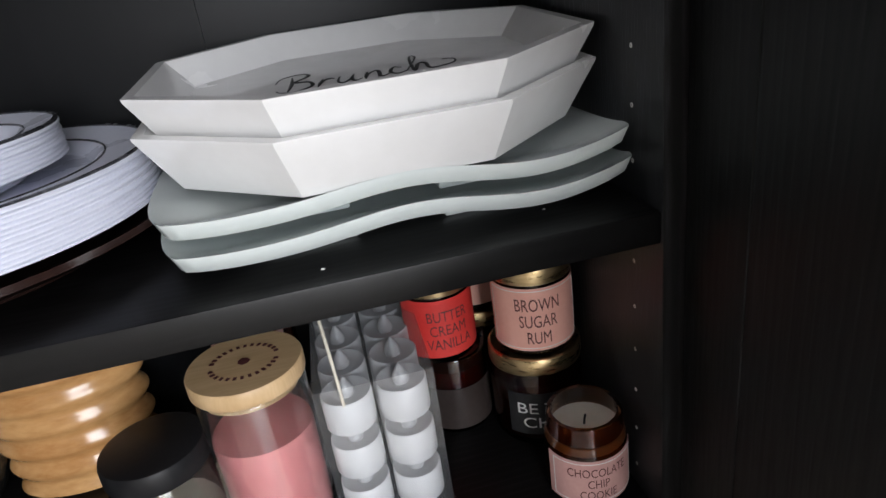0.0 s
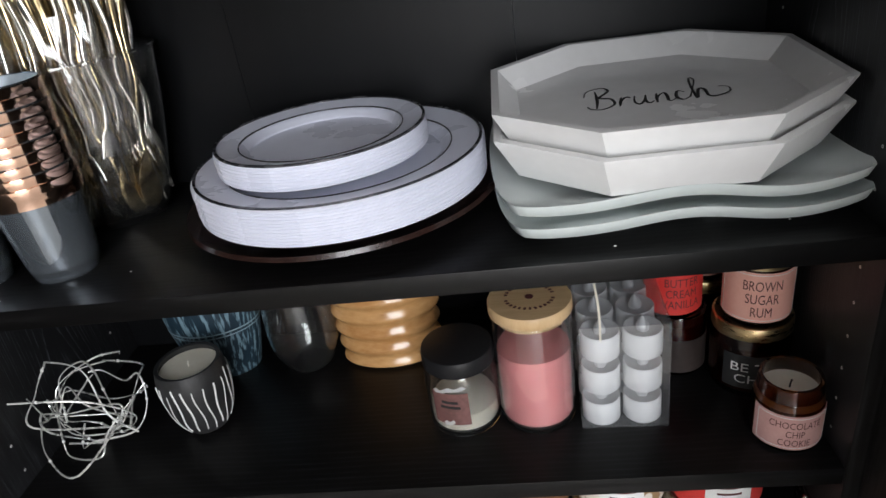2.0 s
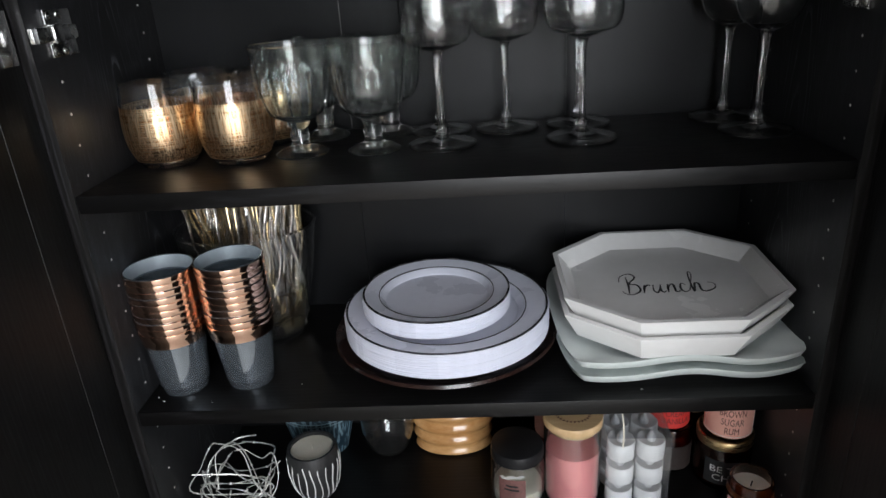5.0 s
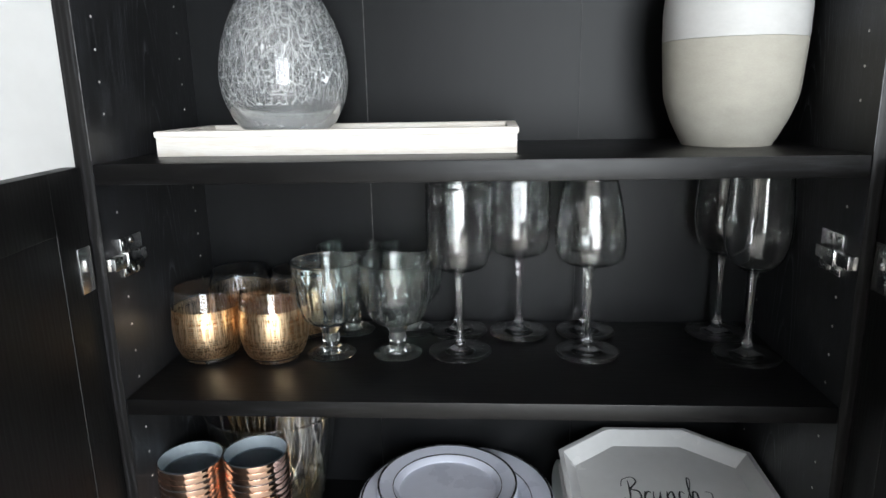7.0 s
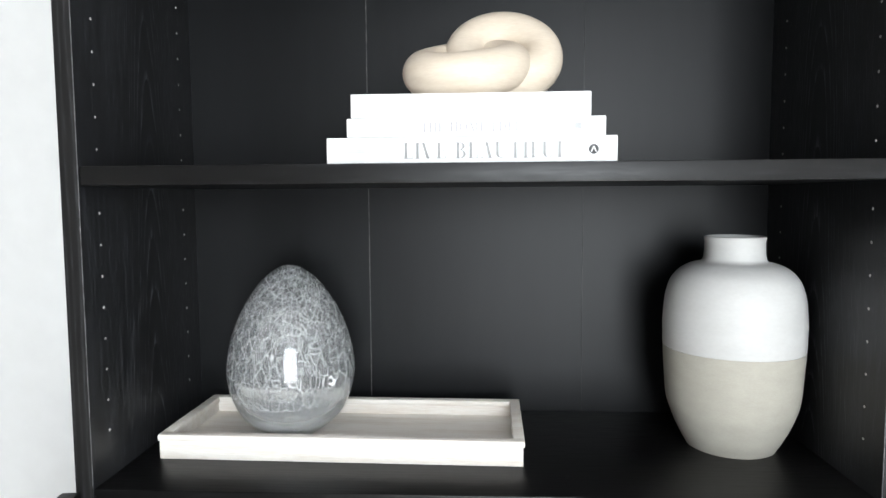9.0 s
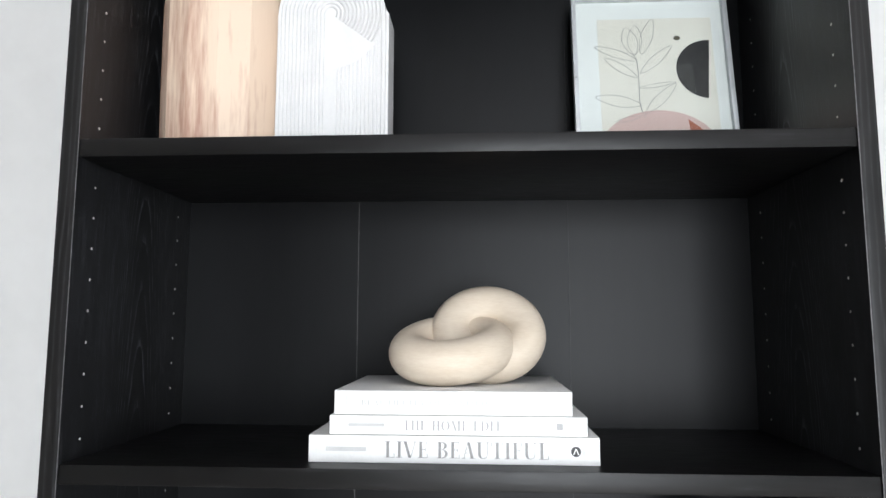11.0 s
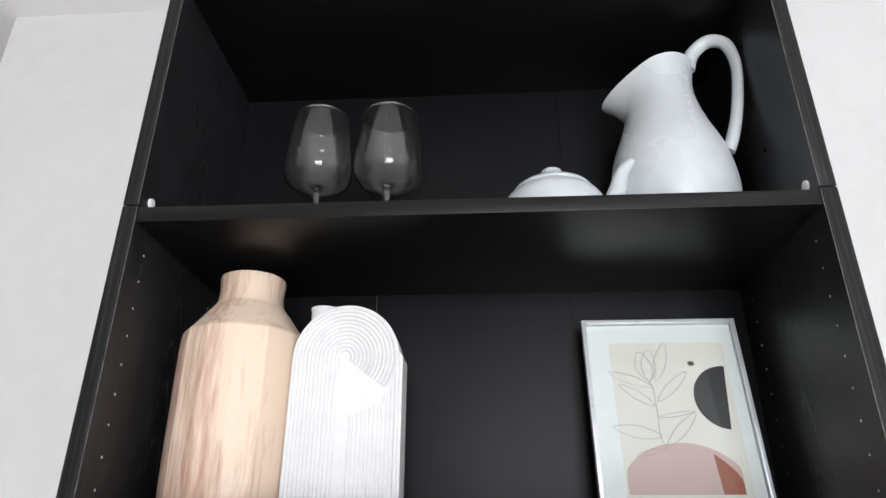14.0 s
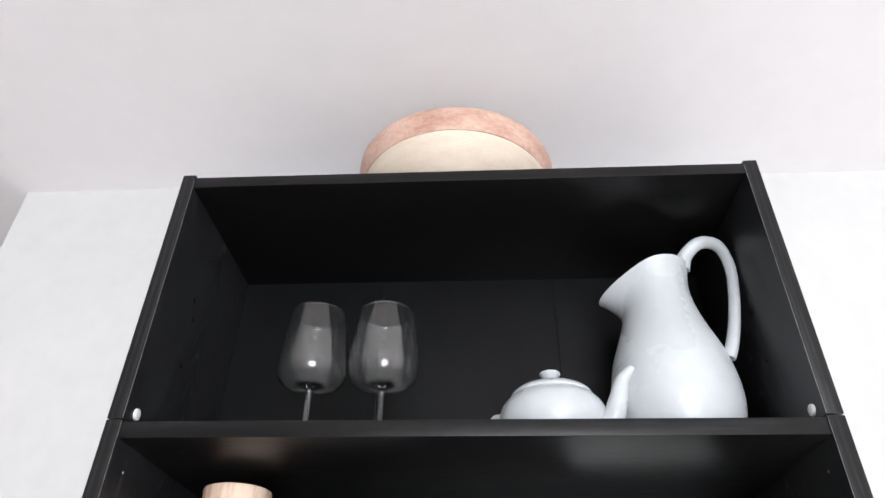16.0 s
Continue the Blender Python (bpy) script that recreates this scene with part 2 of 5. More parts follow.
def lathe(profile, seg=48, wave=None, bm=None):
    """Turn a profile of (radius, height) round z. wave(angle, i) scales the radius."""
    bm = bm or bmesh.new()
    rings = []
    for i, (r, z) in enumerate(profile):
        if r < 1e-6:
            rings.append([bm.verts.new((0, 0, z))])
        else:
            ring = []
            for k in range(seg):
                a = 2 * math.pi * k / seg
                q = r * (wave(a, i) if wave else 1)
                ring.append(bm.verts.new((q * math.cos(a), q * math.sin(a), z)))
            rings.append(ring)
    for a, b in zip(rings, rings[1:]):
        if len(a) == 1 and len(b) == 1:
            continue
        for k in range(seg):
            j = (k + 1) % seg
            if len(a) == 1:
                bm.faces.new((a[0], b[j], b[k]))
            elif len(b) == 1:
                bm.faces.new((a[k], a[j], b[0]))
            else:
                bm.faces.new((a[k], a[j], b[j], b[k]))
    return bm


def curve_profile(points, steps=6):
    """A smooth line through (radius, height) points (Catmull-Rom)."""
    p = [points[0], *points, points[-1]]
    out = []
    for i in range(1, len(p) - 2):
        for s in range(steps):
            t = s / steps
            out.append(tuple(0.5 * (2 * b + (c - a) * t + (2 * a - 5 * b + 4 * c - d) * t * t + (3 * b - a - 3 * c + d) * t ** 3) for a, b, c, d in zip(p[i - 1], p[i], p[i + 1], p[i + 2])))
    return out + [points[-1]]


def sweep(points, radius, seg=10, flat=1.0, closed=False, bm=None):
    """A tube along 3D points; radius is a number or a function of 0..1; flat squeezes it along its second axis."""
    bm = bm or bmesh.new()
    pts = [Vector(p) for p in points]
    n = len(pts)
    rings, side = [], None
    for i, p in enumerate(pts):
        d = (pts[(i + 1) % n] - pts[i - 1]) if closed else (pts[min(i + 1, n - 1)] - pts[max(i - 1, 0)])
        d.normalize()
        if side is None:
            side = d.orthogonal().normalized() if abs(d.z) > 0.9 else Vector((0, 0, 1)).cross(d).normalized()
        side = (side - d * side.dot(d)).normalized()
        up = d.cross(side)
        r = radius(i / max(n - 1, 1)) if callable(radius) else radius
        rings.append([bm.verts.new(p + r * math.cos(2 * math.pi * k / seg) * side + r * flat * math.sin(2 * math.pi * k / seg) * up) for k in range(seg)])
    pairs = list(zip(rings, rings[1:])) + ([(rings[-1], rings[0])] if closed else [])
    for a, b in pairs:
        for k in range(seg):
            j = (k + 1) % seg
            bm.faces.new((a[k], a[j], b[j], b[k]))
    if not closed:
        bm.faces.new(rings[0][::-1])
        bm.faces.new(rings[-1])
    return bm


def smooth_line(points, steps=8, closed=False):
    pts = [Vector(p) for p in points]
    n = len(pts)
    get = (lambda i: pts[i % n]) if closed else (lambda i: pts[min(max(i, 0), n - 1)])
    out = []
    for i in range(n if closed else n - 1):
        a, b, c, d = get(i - 1), get(i), get(i + 1), get(i + 2)
        for s in range(steps):
            t = s / steps
            out.append(0.5 * (2 * b + (c - a) * t + (2 * a - 5 * b + 4 * c - d) * t * t + (3 * b - a - 3 * c + d) * t ** 3))
    return out if closed else out + [pts[-1]]


def extrude_outline(outline, depth, bevel=0.0, bm=None):
    """A flat outline in x, z, given depth along +y."""
    bm = bm or bmesh.new()
    face = bm.faces.new([bm.verts.new((x, 0, z)) for x, z in outline])
    got = bmesh.ops.extrude_face_region(bm, geom=[face])
    bmesh.ops.translate(bm, verts=[v for v in got["geom"] if isinstance(v, bmesh.types.BMVert)], vec=(0, depth, 0))
    if bevel:
        edges = [e for e in bm.edges if len(e.link_faces) == 2 and e.calc_face_angle(0) > 1.2 and abs(e.verts[0].co.y - e.verts[1].co.y) < 1e-6]
        bmesh.ops.bevel(bm, geom=edges, offset=bevel, segments=2, affect="EDGES")
    return bm


def letters(text, height, depth=0.0003, shear=0.0, spacing=1.0, width=None, squeeze=1.0):
    """Letters lying in x, z, centred, facing -y; width stretches or shrinks them to a total width."""
    cu = bpy.data.curves.new("letters", "FONT")
    cu.body, cu.size, cu.extrude, cu.shear, cu.space_character = text, 1.0, 0.0, shear, spacing
    cu.align_x, cu.align_y, cu.resolution_u, cu.space_line = "CENTER", "CENTER", 3, 0.95
    ob = bpy.data.objects.new("letters", cu)
    scene.collection.objects.link(ob)
    me = bpy.data.meshes.new_from_object(ob.evaluated_get(bpy.context.evaluated_depsgraph_get()))
    bpy.data.objects.remove(ob)
    bpy.data.curves.remove(cu)
    bm = bmesh.new()
    bm.from_mesh(me)
    bpy.data.meshes.remove(me)
    xs, ys = [v.co.x for v in bm.verts], [v.co.y for v in bm.verts]
    lines = text.count("\n") + 1
    k = height * lines / (max(ys) - min(ys))
    kx = width / (max(xs) - min(xs)) if width else k * squeeze
    cx, cy = (max(xs) + min(xs)) / 2, (max(ys) + min(ys)) / 2
    for v in bm.verts:
        v.co = Vector(((v.co.x - cx) * kx, -depth, (v.co.y - cy) * k))
    return bm


def wrap(bm, radius, lift=0.0004, turn=0.0):
    """Bend what lies in x, z round an upright cylinder of that radius, its middle facing -y."""
    for v in bm.verts:
        a = v.co.x / radius + turn
        r = radius + lift - v.co.y * 0
        v.co = Vector((r * math.sin(a), -r * math.cos(a), v.co.z))
    return bm


def label_patch(width, z0, z1, radius, lift=0.0003, turn=0.0, cols=14):
    """A paper label on an upright cylinder, as a thin curved sheet with thickness."""
    bm = bmesh.new()
    rows = []
    for r in (radius, radius + lift):
        for z in (z0, z1):
            rows.append([bm.verts.new((r * math.sin(turn + (k / cols - 0.5) * width / radius), -r * math.cos(turn + (k / cols - 0.5) * width / radius), z)) for k in range(cols + 1)])
    a, b, c, d = rows
    for k in range(cols):
        for p, q in ((c, d), (b, a), (d, b), (a, c)):
            bm.faces.new((p[k], p[k + 1], q[k + 1], q[k]))
    for k in (0, cols):
        bm.faces.new((a[k], b[k], d[k], c[k]))
    return bm


# ---------------------------------------------------------------- room
def slab(name, x0, x1, y0, y1, z0, z1, mat, label, category):
    return solo(name, box(x0, x1, y0, y1, z0, z1), mat, label, category, kind="structure", smooth=False)


slab("floor", -3.2, 3.0, -3.8, 2.2, -0.1, 0.0, M_FLOOR, "pale floor boards in the room", "floor")
slab("ceiling", -3.2, 3.0, -3.8, 2.2, CEIL, CEIL + 0.1, M_CEIL, "plain white painted ceiling", "ceiling")
slab("wall_north", -0.896, 3.0, WALL_Y, WALL_Y + 0.14, 0, CEIL, M_WALL, "plain white wall behind the bookcase", "wall")
slab("wall_far", -3.2, 3.0, 1.9, 2.04, 0, CEIL, M_WALL, "white wall of the space beyond the corner", "wall")
slab("wall_west", -3.2, -3.06, -3.8, 1.9, 0, CEIL, M_WALL, "white side wall of the room", "wall")
slab("wall_east", 2.86, 3.0, -3.8, WALL_Y, 0, CEIL, M_WALL, "white side wall of the room", "wall")
WX0, WX1, WZ0, WZ1, WY = -0.1, 1.6, 0.1, 2.45, -3.66
# unseen wall behind the camera; its darkness only cuts glare in the glasses
south = bmesh.new()
box(-3.06, WX0, WY - 0.14, WY, 0, CEIL, bm=south)
box(WX1, 2.86, WY - 0.14, WY, 0, CEIL, bm=south)
box(WX0, WX1, WY - 0.14, WY, 0, WZ0, bm=south)
box(WX0, WX1, WY - 0.14, WY, WZ1, CEIL, bm=south)
solo("wall_south", south, M_GLAREWALL, "unseen wall with a wide window, darkened to cut glare", "wall", kind="structure", smooth=False)
win = thing("window_1", "white two-pane window letting in daylight", "window", pose(0, 0, 0), kind="structure")
for x0, x1 in ((WX0, WX0 + 0.06), (WX1 - 0.06, WX1), ((WX0 + WX1) / 2 - 0.05, (WX0 + WX1) / 2 + 0.05)):
    part("window_frame", box(x0, x1, WY - 0.1, WY - 0.04, WZ0, WZ1, 0.004), M_PLUG, win)
for z0, z1 in ((WZ0, WZ0 + 0.06), (WZ1 - 0.06, WZ1)):
    part("window_rail", box(WX0 + 0.06, WX1 - 0.06, WY - 0.1, WY - 0.04, z0, z1, 0.004), M_PLUG, win)
window_light("window_daylight", WX0 + 0.06, WX1 - 0.06, WZ0 + 0.06, WZ1 - 0.06, WY - 0.03, LIGHT, (0.9, 0.96, 1.0))

# ---------------------------------------------------------------- bookcase
case = thing("bookcase", "tall black-brown wooden bookcase with a height extension", "bookcase", pose(0, 0, 0))
side_parts = []
for s in (-1, 1):
    x0, x1 = sorted((s * W, s * (W + T)))
    lo = part("side_panel", box(x0, x1, 0.0009, 0.278, 0, 2.0185), M_SIDE, case, smooth=False)
    up = part("extension_side", box(x0, x1, 0.0009, 0.278, 2.0205, ZTOP), M_SIDE, case, smooth=False)
    for q, z0, z1 in ((lo, 0.0, 2.0185), (up, 2.0205, ZTOP)):
        part("edge_band", box(x0, x1, 0, 0.0008, z0, z1, 0.0003), M_EDGE, q, "dark front edge band")
    for q, z0, z1, out in ((lo, 0.1, 1.036, T), (lo, 1.046, 2.018, 0.0), (up, 2.021, 2.372, 0.0)):
        xa, xb = sorted((s * (W + out - 0.0006), s * (W + out + 0.0003)))
        part("edge_wear", box(xa, xb, -0.0003, 0.0004, z0, z1, 0.0001), M_WORN, q, "pale worn edge")
    side_parts.append((s, lo, up))
part("top_panel", box(-W, W, 0.001, 0.278, ZTOP - 0.022, ZTOP - 0.004, 0.001), M_SHELF, case)
part("plinth", box(-W, W, 0.03, 0.048, 0, SHELF["bottom"] - T, 0.001), M_SHELF, case)
for key, z in SHELF.items():
    fixed = key in ("bottom", "e", "h")
    gap = 0.0 if fixed else 0.0008
    part("shelf" if not fixed else "fixed_shelf", box(-W + gap, W - gap, 0.001, BACK, z - (0.0215 if key == "e" else 0.019), z, 0.0012), M_SHELF, case)
for x0, x1, turn in ((-W - 0.006, -0.1437, 0.0), (-0.1433, 0.1433, 0.0), (0.1437, W + 0.006, 0.35)):
    wide = (x1 - x0) / 2
    part("back_panel", box(-wide, wide, 0.0004, 0.004, SHELF["bottom"] - T, ZTOP - 0.004), M_BACKP, case, m=pose((x0 + x1) / 2, BACK + 0.0006, 0, rz=turn), smooth=False)
for x, wdt in ((-0.1435, 0.0009), (0.1435, 0.0006)):
    for z0, z1 in ((SHELF["e"], SHELF["f"] - T), (SHELF["f"], SHELF["g"] - T), (SHELF["g"], SHELF["h"] - T), (SHELF["d"], SHELF["e"] - T)):
        part("fold_seam", box(x - wdt / 2, x + wdt / 2, BACK - 0.0004, BACK + 0.0001, z0 + 0.001, z1 - 0.001), M_SEAM if x < 0 else M_SHELF, case, smooth=False)

# rows of peg holes
hole = lathe([(0.0005, 0.0002), (0.0012, 0.0003), (0.0015, 0.0), (0.0005, -0.0001), (0.0005, 0.0002)], 10)
hole_mesh = None
for s, lo, up in side_parts:
    for y in (0.034, 0.226):
        for z in [0.762 + k * 0.0321 for k in range(-19, 8)] + [1.352 + k * 0.0325 for k in range(-8, 20)]:
            if any(zs - T - 0.003 < z < zs + 0.002 for zs in SHELF.values()) or z > 1.97:
                continue
            m = Matrix.Translation((s * W, y, z)) @ Matrix.Rotation(-s * math.pi / 2, 4, "Y")
            if hole_mesh is None:
                hole_mesh = part("peg_hole", hole, M_DOT, lo, m=m).data
            else:
                same_part("peg_hole", hole_mesh, lo, m)
for s, lo, up in side_parts:
    m = Matrix.Translation((s * W, 0.026, 2.034)) @ Matrix.Rotation(-s * math.pi / 2, 4, "Y")
    part("cover_plug", lathe([(0, 0.004), (0.004, 0.0038), (0.0065, 0.0026), (0.007, 0.0), (0, 0.0)], 18), M_PLUG, up, "white plastic plug", m)
    for y, z in ((0.1, 2.05), (0.1, 2.13), (0.1, 2.2), (0.09, 2.225), (0.1, 2.3)):
        part("fixing_hole", lathe([(0.0008, 0.0003), (0.003, 0.0005), (0.0033, 0), (0.0008, 0)], 12), M_CHARGER, up, "", Matrix.Translation((s * W, y, z)) @ Matrix.Rotation(-s * math.pi / 2, 4, "Y"))


def hinge_parts(door, s, z):
    """A concealed hinge: plate on the side panel, arm, and cup plate on the door."""
    x = s * W
    bm = box(min(x, x - s * 0.003), max(x, x - s * 0.003), 0.028, 0.072, z - 0.022, z + 0.022, 0.001)
    plate = part("hinge_plate", bm, M_STEEL, door, "nickel hinge plate")
    arm = box(min(x - s * 0.003, x - s * 0.013), max(x - s * 0.003, x - s * 0.013), -0.004, 0.062, z - 0.007, z + 0.007, 0.002)
    box(min(x - s * 0.003, x - s * 0.015), max(x - s * 0.003, x - s * 0.015), 0.02, 0.034, z - 0.009, z + 0.009, 0.0015, bm=arm)
    part("hinge_arm", arm, M_STEEL, door, "nickel hinge arm")
    for y, dz in ((0.034, 0.016), (0.034, -0.016), (0.05, 0.017), (0.05, -0.017), (0.063, 0.0)):
        m = Matrix.Translation((x - s * 0.003, y, z + dz)) @ Matrix.Rotation(-s * math.pi / 2, 4, "Y")
        part("screw", lathe([(0, 0.0022), (0.002, 0.0024), (0.0038, 0.0012), (0.004, 0.0), (0, 0)], 12), M_STEEL, plate, m=m)
    cup = box(s * (W + T) - 0.003 - 0.006 * (s > 0), s * (W + T) + 0.003 + 0.006 * (s < 0), -0.03, -0.008, z - 0.024, z + 0.024, 0.001)
    part("hinge_cup", cup, M_STEEL, door, "nickel hinge cup plate")


def cabinet_door(s):
    """A framed door that stands open, hinged on the front edge of the side panel."""
    pivot = thing("cabinet_door", "black-brown framed cabinet door standing open", "door", pose(0, 0, 0), "cabinet doors")
    swing = Matrix.Translation((s * (W + T - 0.005), -0.0006, 0)) @ Matrix.Rotation(s * radians(DOOR_ANGLE), 4, "Z")
    wd, z0, z1, th = 0.392, 0.072, 1.04, 0.018
    # local: along -x*s from the hinge when closed, thickness towards -y
    def leaf(name, a, b, zz0, zz1, y0, y1, bev=0.0015):
        xa, xb = sorted((-s * a, -s * b))
        return part(name, box(xa, xb, y0, y1, zz0, zz1, bev), M_DOOR, pivot, m=swing)
    leaf("stile", 0.0, 0.06, z0, z1, -th, 0)
    leaf("stile", wd - 0.06, wd, z0, z1, -th, 0)
    leaf("rail", 0.06, wd - 0.06, z1 - 0.06, z1, -th, 0)
    leaf("rail", 0.06, wd - 0.06, z0, z0 + 0.06, -th, 0)
    leaf("panel", 0.06, wd - 0.06, z0 + 0.06, z1 - 0.06, -th + 0.004, -0.001, 0)
    for z in (0.936, 0.19):
        hinge_parts(pivot, s, z)


DOOR_ANGLE = 84
cabinet_door(-1)
cabinet_door(1)


# ---------------------------------------------------------------- top of the bookcase
def wall_of(profile, thick):
    """Turn an outer profile into a closed shell: out, over the rim, and back down inside."""
    inner = []
    for i, (r, z) in enumerate(profile):
        a, b = profile[max(i - 1, 0)], profile[min(i + 1, len(profile) - 1)]
        d = Vector((b[0] - a[0], b[1] - a[1])).normalized()
        inner.append((max(r - d.y * thick, 0.0), z + d.x * thick))
    if profile[0][0] < 1e-6:
        inner[0] = (0.0, profile[0][1] + thick)
    return list(profile) + inner[::-1]


bowl = thing("wooden_bowl", "round pale wooden bowl with a pinkish rim on the bookcase", "bowl", pose(-0.016, 0.13, ZTOP - 0.004) @ Matrix.Diagonal((1, 1, 0.93, 1)))
prof = curve_profile([(0, 0), (0.06, 0.0), (0.097, 0.012), (0.132, 0.039), (0.149, 0.065)], 6)
part("body", lathe(wall_of(prof, 0.008), 56), M_MAPLE, bowl)
rimp = curve_profile([(0.1495, 0.066), (0.1565, 0.088), (0.157, 0.105), (0.151, 0.1095), (0.1425, 0.095), (0.1415, 0.066)], 5)
part("rim", lathe(rimp + [rimp[0]], 56, lambda a, i: 1 + 0.004 * math.sin(9 * a) * math.sin(4 * a)), surface("pinkish_stained_wood", (0.42, 0.22, 0.16), (0.66, 0.46, 0.37), 14, 0.6, (1, 1, 2), 0.3), bowl, "pinkish brown stained rim")


# ---------------------------------------------------------------- wine glasses
def stem_glass(bowl_pts, foot, stem_r, bowl_z, thick=0.0016):
    """Profiles of a stemmed glass: its foot, its stem, and its bowl with rounded rim."""
    base = [(0, 0.0006), (foot * 0.6, 0.0008), (foot * 0.96, 0.0), (foot + 0.0002, 0.0006), (foot + 0.001, 0.0018), (foot + 0.0006, 0.003), (foot - 0.0008, 0.0037), (foot * 0.92, 0.0034), (foot * 0.6, 0.0048), (0.012, 0.0072), (0.0075, 0.0105), (0.0072, 0.0125), (0.0058, 0.0155), (0, 0.0155)]
    stem = [(0, 0.0156), (0.0056, 0.0156), (0.0062, 0.0185), (0.0048, 0.022), (stem_r + 0.0006, 0.035), (stem_r, bowl_z - 0.04), (stem_r + 0.0002, bowl_z - 0.018), (stem_r + 0.0012, bowl_z - 0.0062), (0, bowl_z - 0.0062)]
    outer = curve_profile([(stem_r + 0.003, bowl_z - 0.002)] + bowl_pts, 5)
    rr, zz = outer[-1]
    lip = [(rr + 0.0007, zz + 0.0006), (rr + 0.0006, zz + 0.0018), (rr - 0.0002, zz + 0.0025), (rr - 0.0014, zz + 0.0023), (rr - thick - 0.0006, zz + 0.001)]
    inner = [(max(r - thick, 0), z) for r, z in outer[::-1] if z > bowl_z + 0.006] + [(0.006, bowl_z + 0.0045), (0, bowl_z + 0.004)]
    return base, stem, [(0, bowl_z - 0.0061), (stem_r + 0.0013, bowl_z - 0.0061)] + outer + lip + inner


def wine_glass(name, label, group, bowl_pts, foot, bowl_z, spots, mat=M_GLASS, seg=48):
    first = None
    for x, y, z in spots:
        if first is None:
            first = thing(name, label, "glass", pose(x, y, z), group)
            for piece, profile in zip(("foot", "stem", "bowl"), stem_glass(bowl_pts, foot, 0.0031, bowl_z)):
                part(piece, lathe(profile, seg), mat, first)
        else:
            copy_thing(first, pose(x, y, z, rz=37 * x * 100))
    return first



H = SHELF["h"]
wine_glass("balloon_wine_glass", "clear balloon wine glass with thin stem", "wine glasses on the upper shelf",
           [(0.022, 0.0935), (0.042, 0.1), (0.048, 0.115), (0.047, 0.14), (0.0435, 0.172), (0.0395, 0.202)], 0.036, 0.0905, [(-0.212, 0.13, H), (-0.114, 0.13, H)])

# ---------------------------------------------------------------- teapot and pitcher
pot = thing("teapot", "small white ceramic teapot with domed lid", "teapot", pose(0.113, 0.15, H, rz=-25) @ Matrix.Diagonal((1.06, 1.06, 1.025, 1)))
part("body", lathe(wall_of(curve_profile([(0, 0.0), (0.04, 0.0), (0.055, 0.012), (0.067, 0.04), (0.063, 0.066), (0.05, 0.08)], 5), 0.004), 48), M_GREYWHITE, pot)
lid = part("lid", lathe(curve_profile([(0.051, 0.0795), (0.0505, 0.084), (0.042, 0.091), (0.025, 0.098), (0.008, 0.1015), (0.0065, 0.104)], 5), 48), M_GREYWHITE, pot)
part("knob", lathe(curve_profile([(0.0065, 0.1035), (0.007, 0.106), (0.0115, 0.111), (0.0135, 0.1145), (0.011, 0.1165), (0, 0.117)], 5), 28), M_GREYWHITE, lid)
part("spout", sweep(smooth_line([(0.055, 0, 0.03), (0.073, 0, 0.04), (0.083, 0, 0.065), (0.091, 0, 0.088), (0.106, 0, 0.102)]), lambda t: 0.017 - 0.0115 * t, 18), M_GREYWHITE, pot)
part("handle", sweep(smooth_line([(-0.06, 0, 0.062), (-0.078, 0, 0.066), (-0.083, 0, 0.05), (-0.075, 0, 0.03), (-0.058, 0, 0.022)]), 0.0055, 14), M_GREYWHITE, pot)

jug = thing("pitcher", "tall cool white ceramic pitcher with looped handle", "pitcher", pose(0.277, 0.152, H, rz=-24) @ Matrix.Diagonal((1.03, 1.03, 1.05, 1)))


def jug_shape():
    pts = curve_profile([(0, 0), (0.055, 0.0), (0.062, 0.004), (0.078, 0.045), (0.081, 0.08), (0.074, 0.125), (0.058, 0.17), (0.048, 0.205), (0.0455, 0.228), (0.0475, 0.248), (0.051, 0.262)], 6)
    shell = wall_of(pts, 0.0045)
    bm = lathe(shell, 56)
    for v in bm.verts:
        z = v.co.z
        if z > 0.19:
            f = (z - 0.19) / 0.072
            ang = math.atan2(v.co.y, v.co.x)
            lip = max(0.0, -math.cos(ang)) ** 2
            v.co.x -= 0.03 * lip * f ** 1.2
            v.co.y *= 1 - 0.08 * f * max(0.0, -math.cos(ang))
            v.co.z += f * (0.006 - 0.034 * ((1 - math.cos(ang)) / 2) ** 2)
    return bm


part("body", jug_shape(), M_GREYWHITE, jug)
part("handle", sweep(smooth_line([(0.043, 0, 0.262), (0.052, 0, 0.283), (0.074, 0, 0.297), (0.096, 0, 0.285), (0.104, 0, 0.25), (0.1, 0, 0.208), (0.091, 0, 0.166), (0.081, 0, 0.135), (0.073, 0, 0.12)], 8), lambda t: 0.0085 + 0.003 * abs(2 * t - 1) ** 2, 16, 0.75), M_GREYWHITE, jug)

# ---------------------------------------------------------------- shelf with carved vase, ridged vase and picture
G = SHELF["g"]
wv = thing("carved_wooden_vase", "pale carved wooden vase with short neck", "vase", pose(-0.289, 0.145, G))
prof = curve_profile([(0, 0), (0.066, 0.0), (0.0735, 0.004), (0.0755, 0.05), (0.0765, 0.14), (0.0765, 0.19), (0.0755, 0.207)], 5)
prof += [(0.0742, 0.2098), (0.069, 0.2155), (0.0615, 0.226), (0.054, 0.2365), (0.0475, 0.245), (0.0436, 0.2505)]
NF = 14


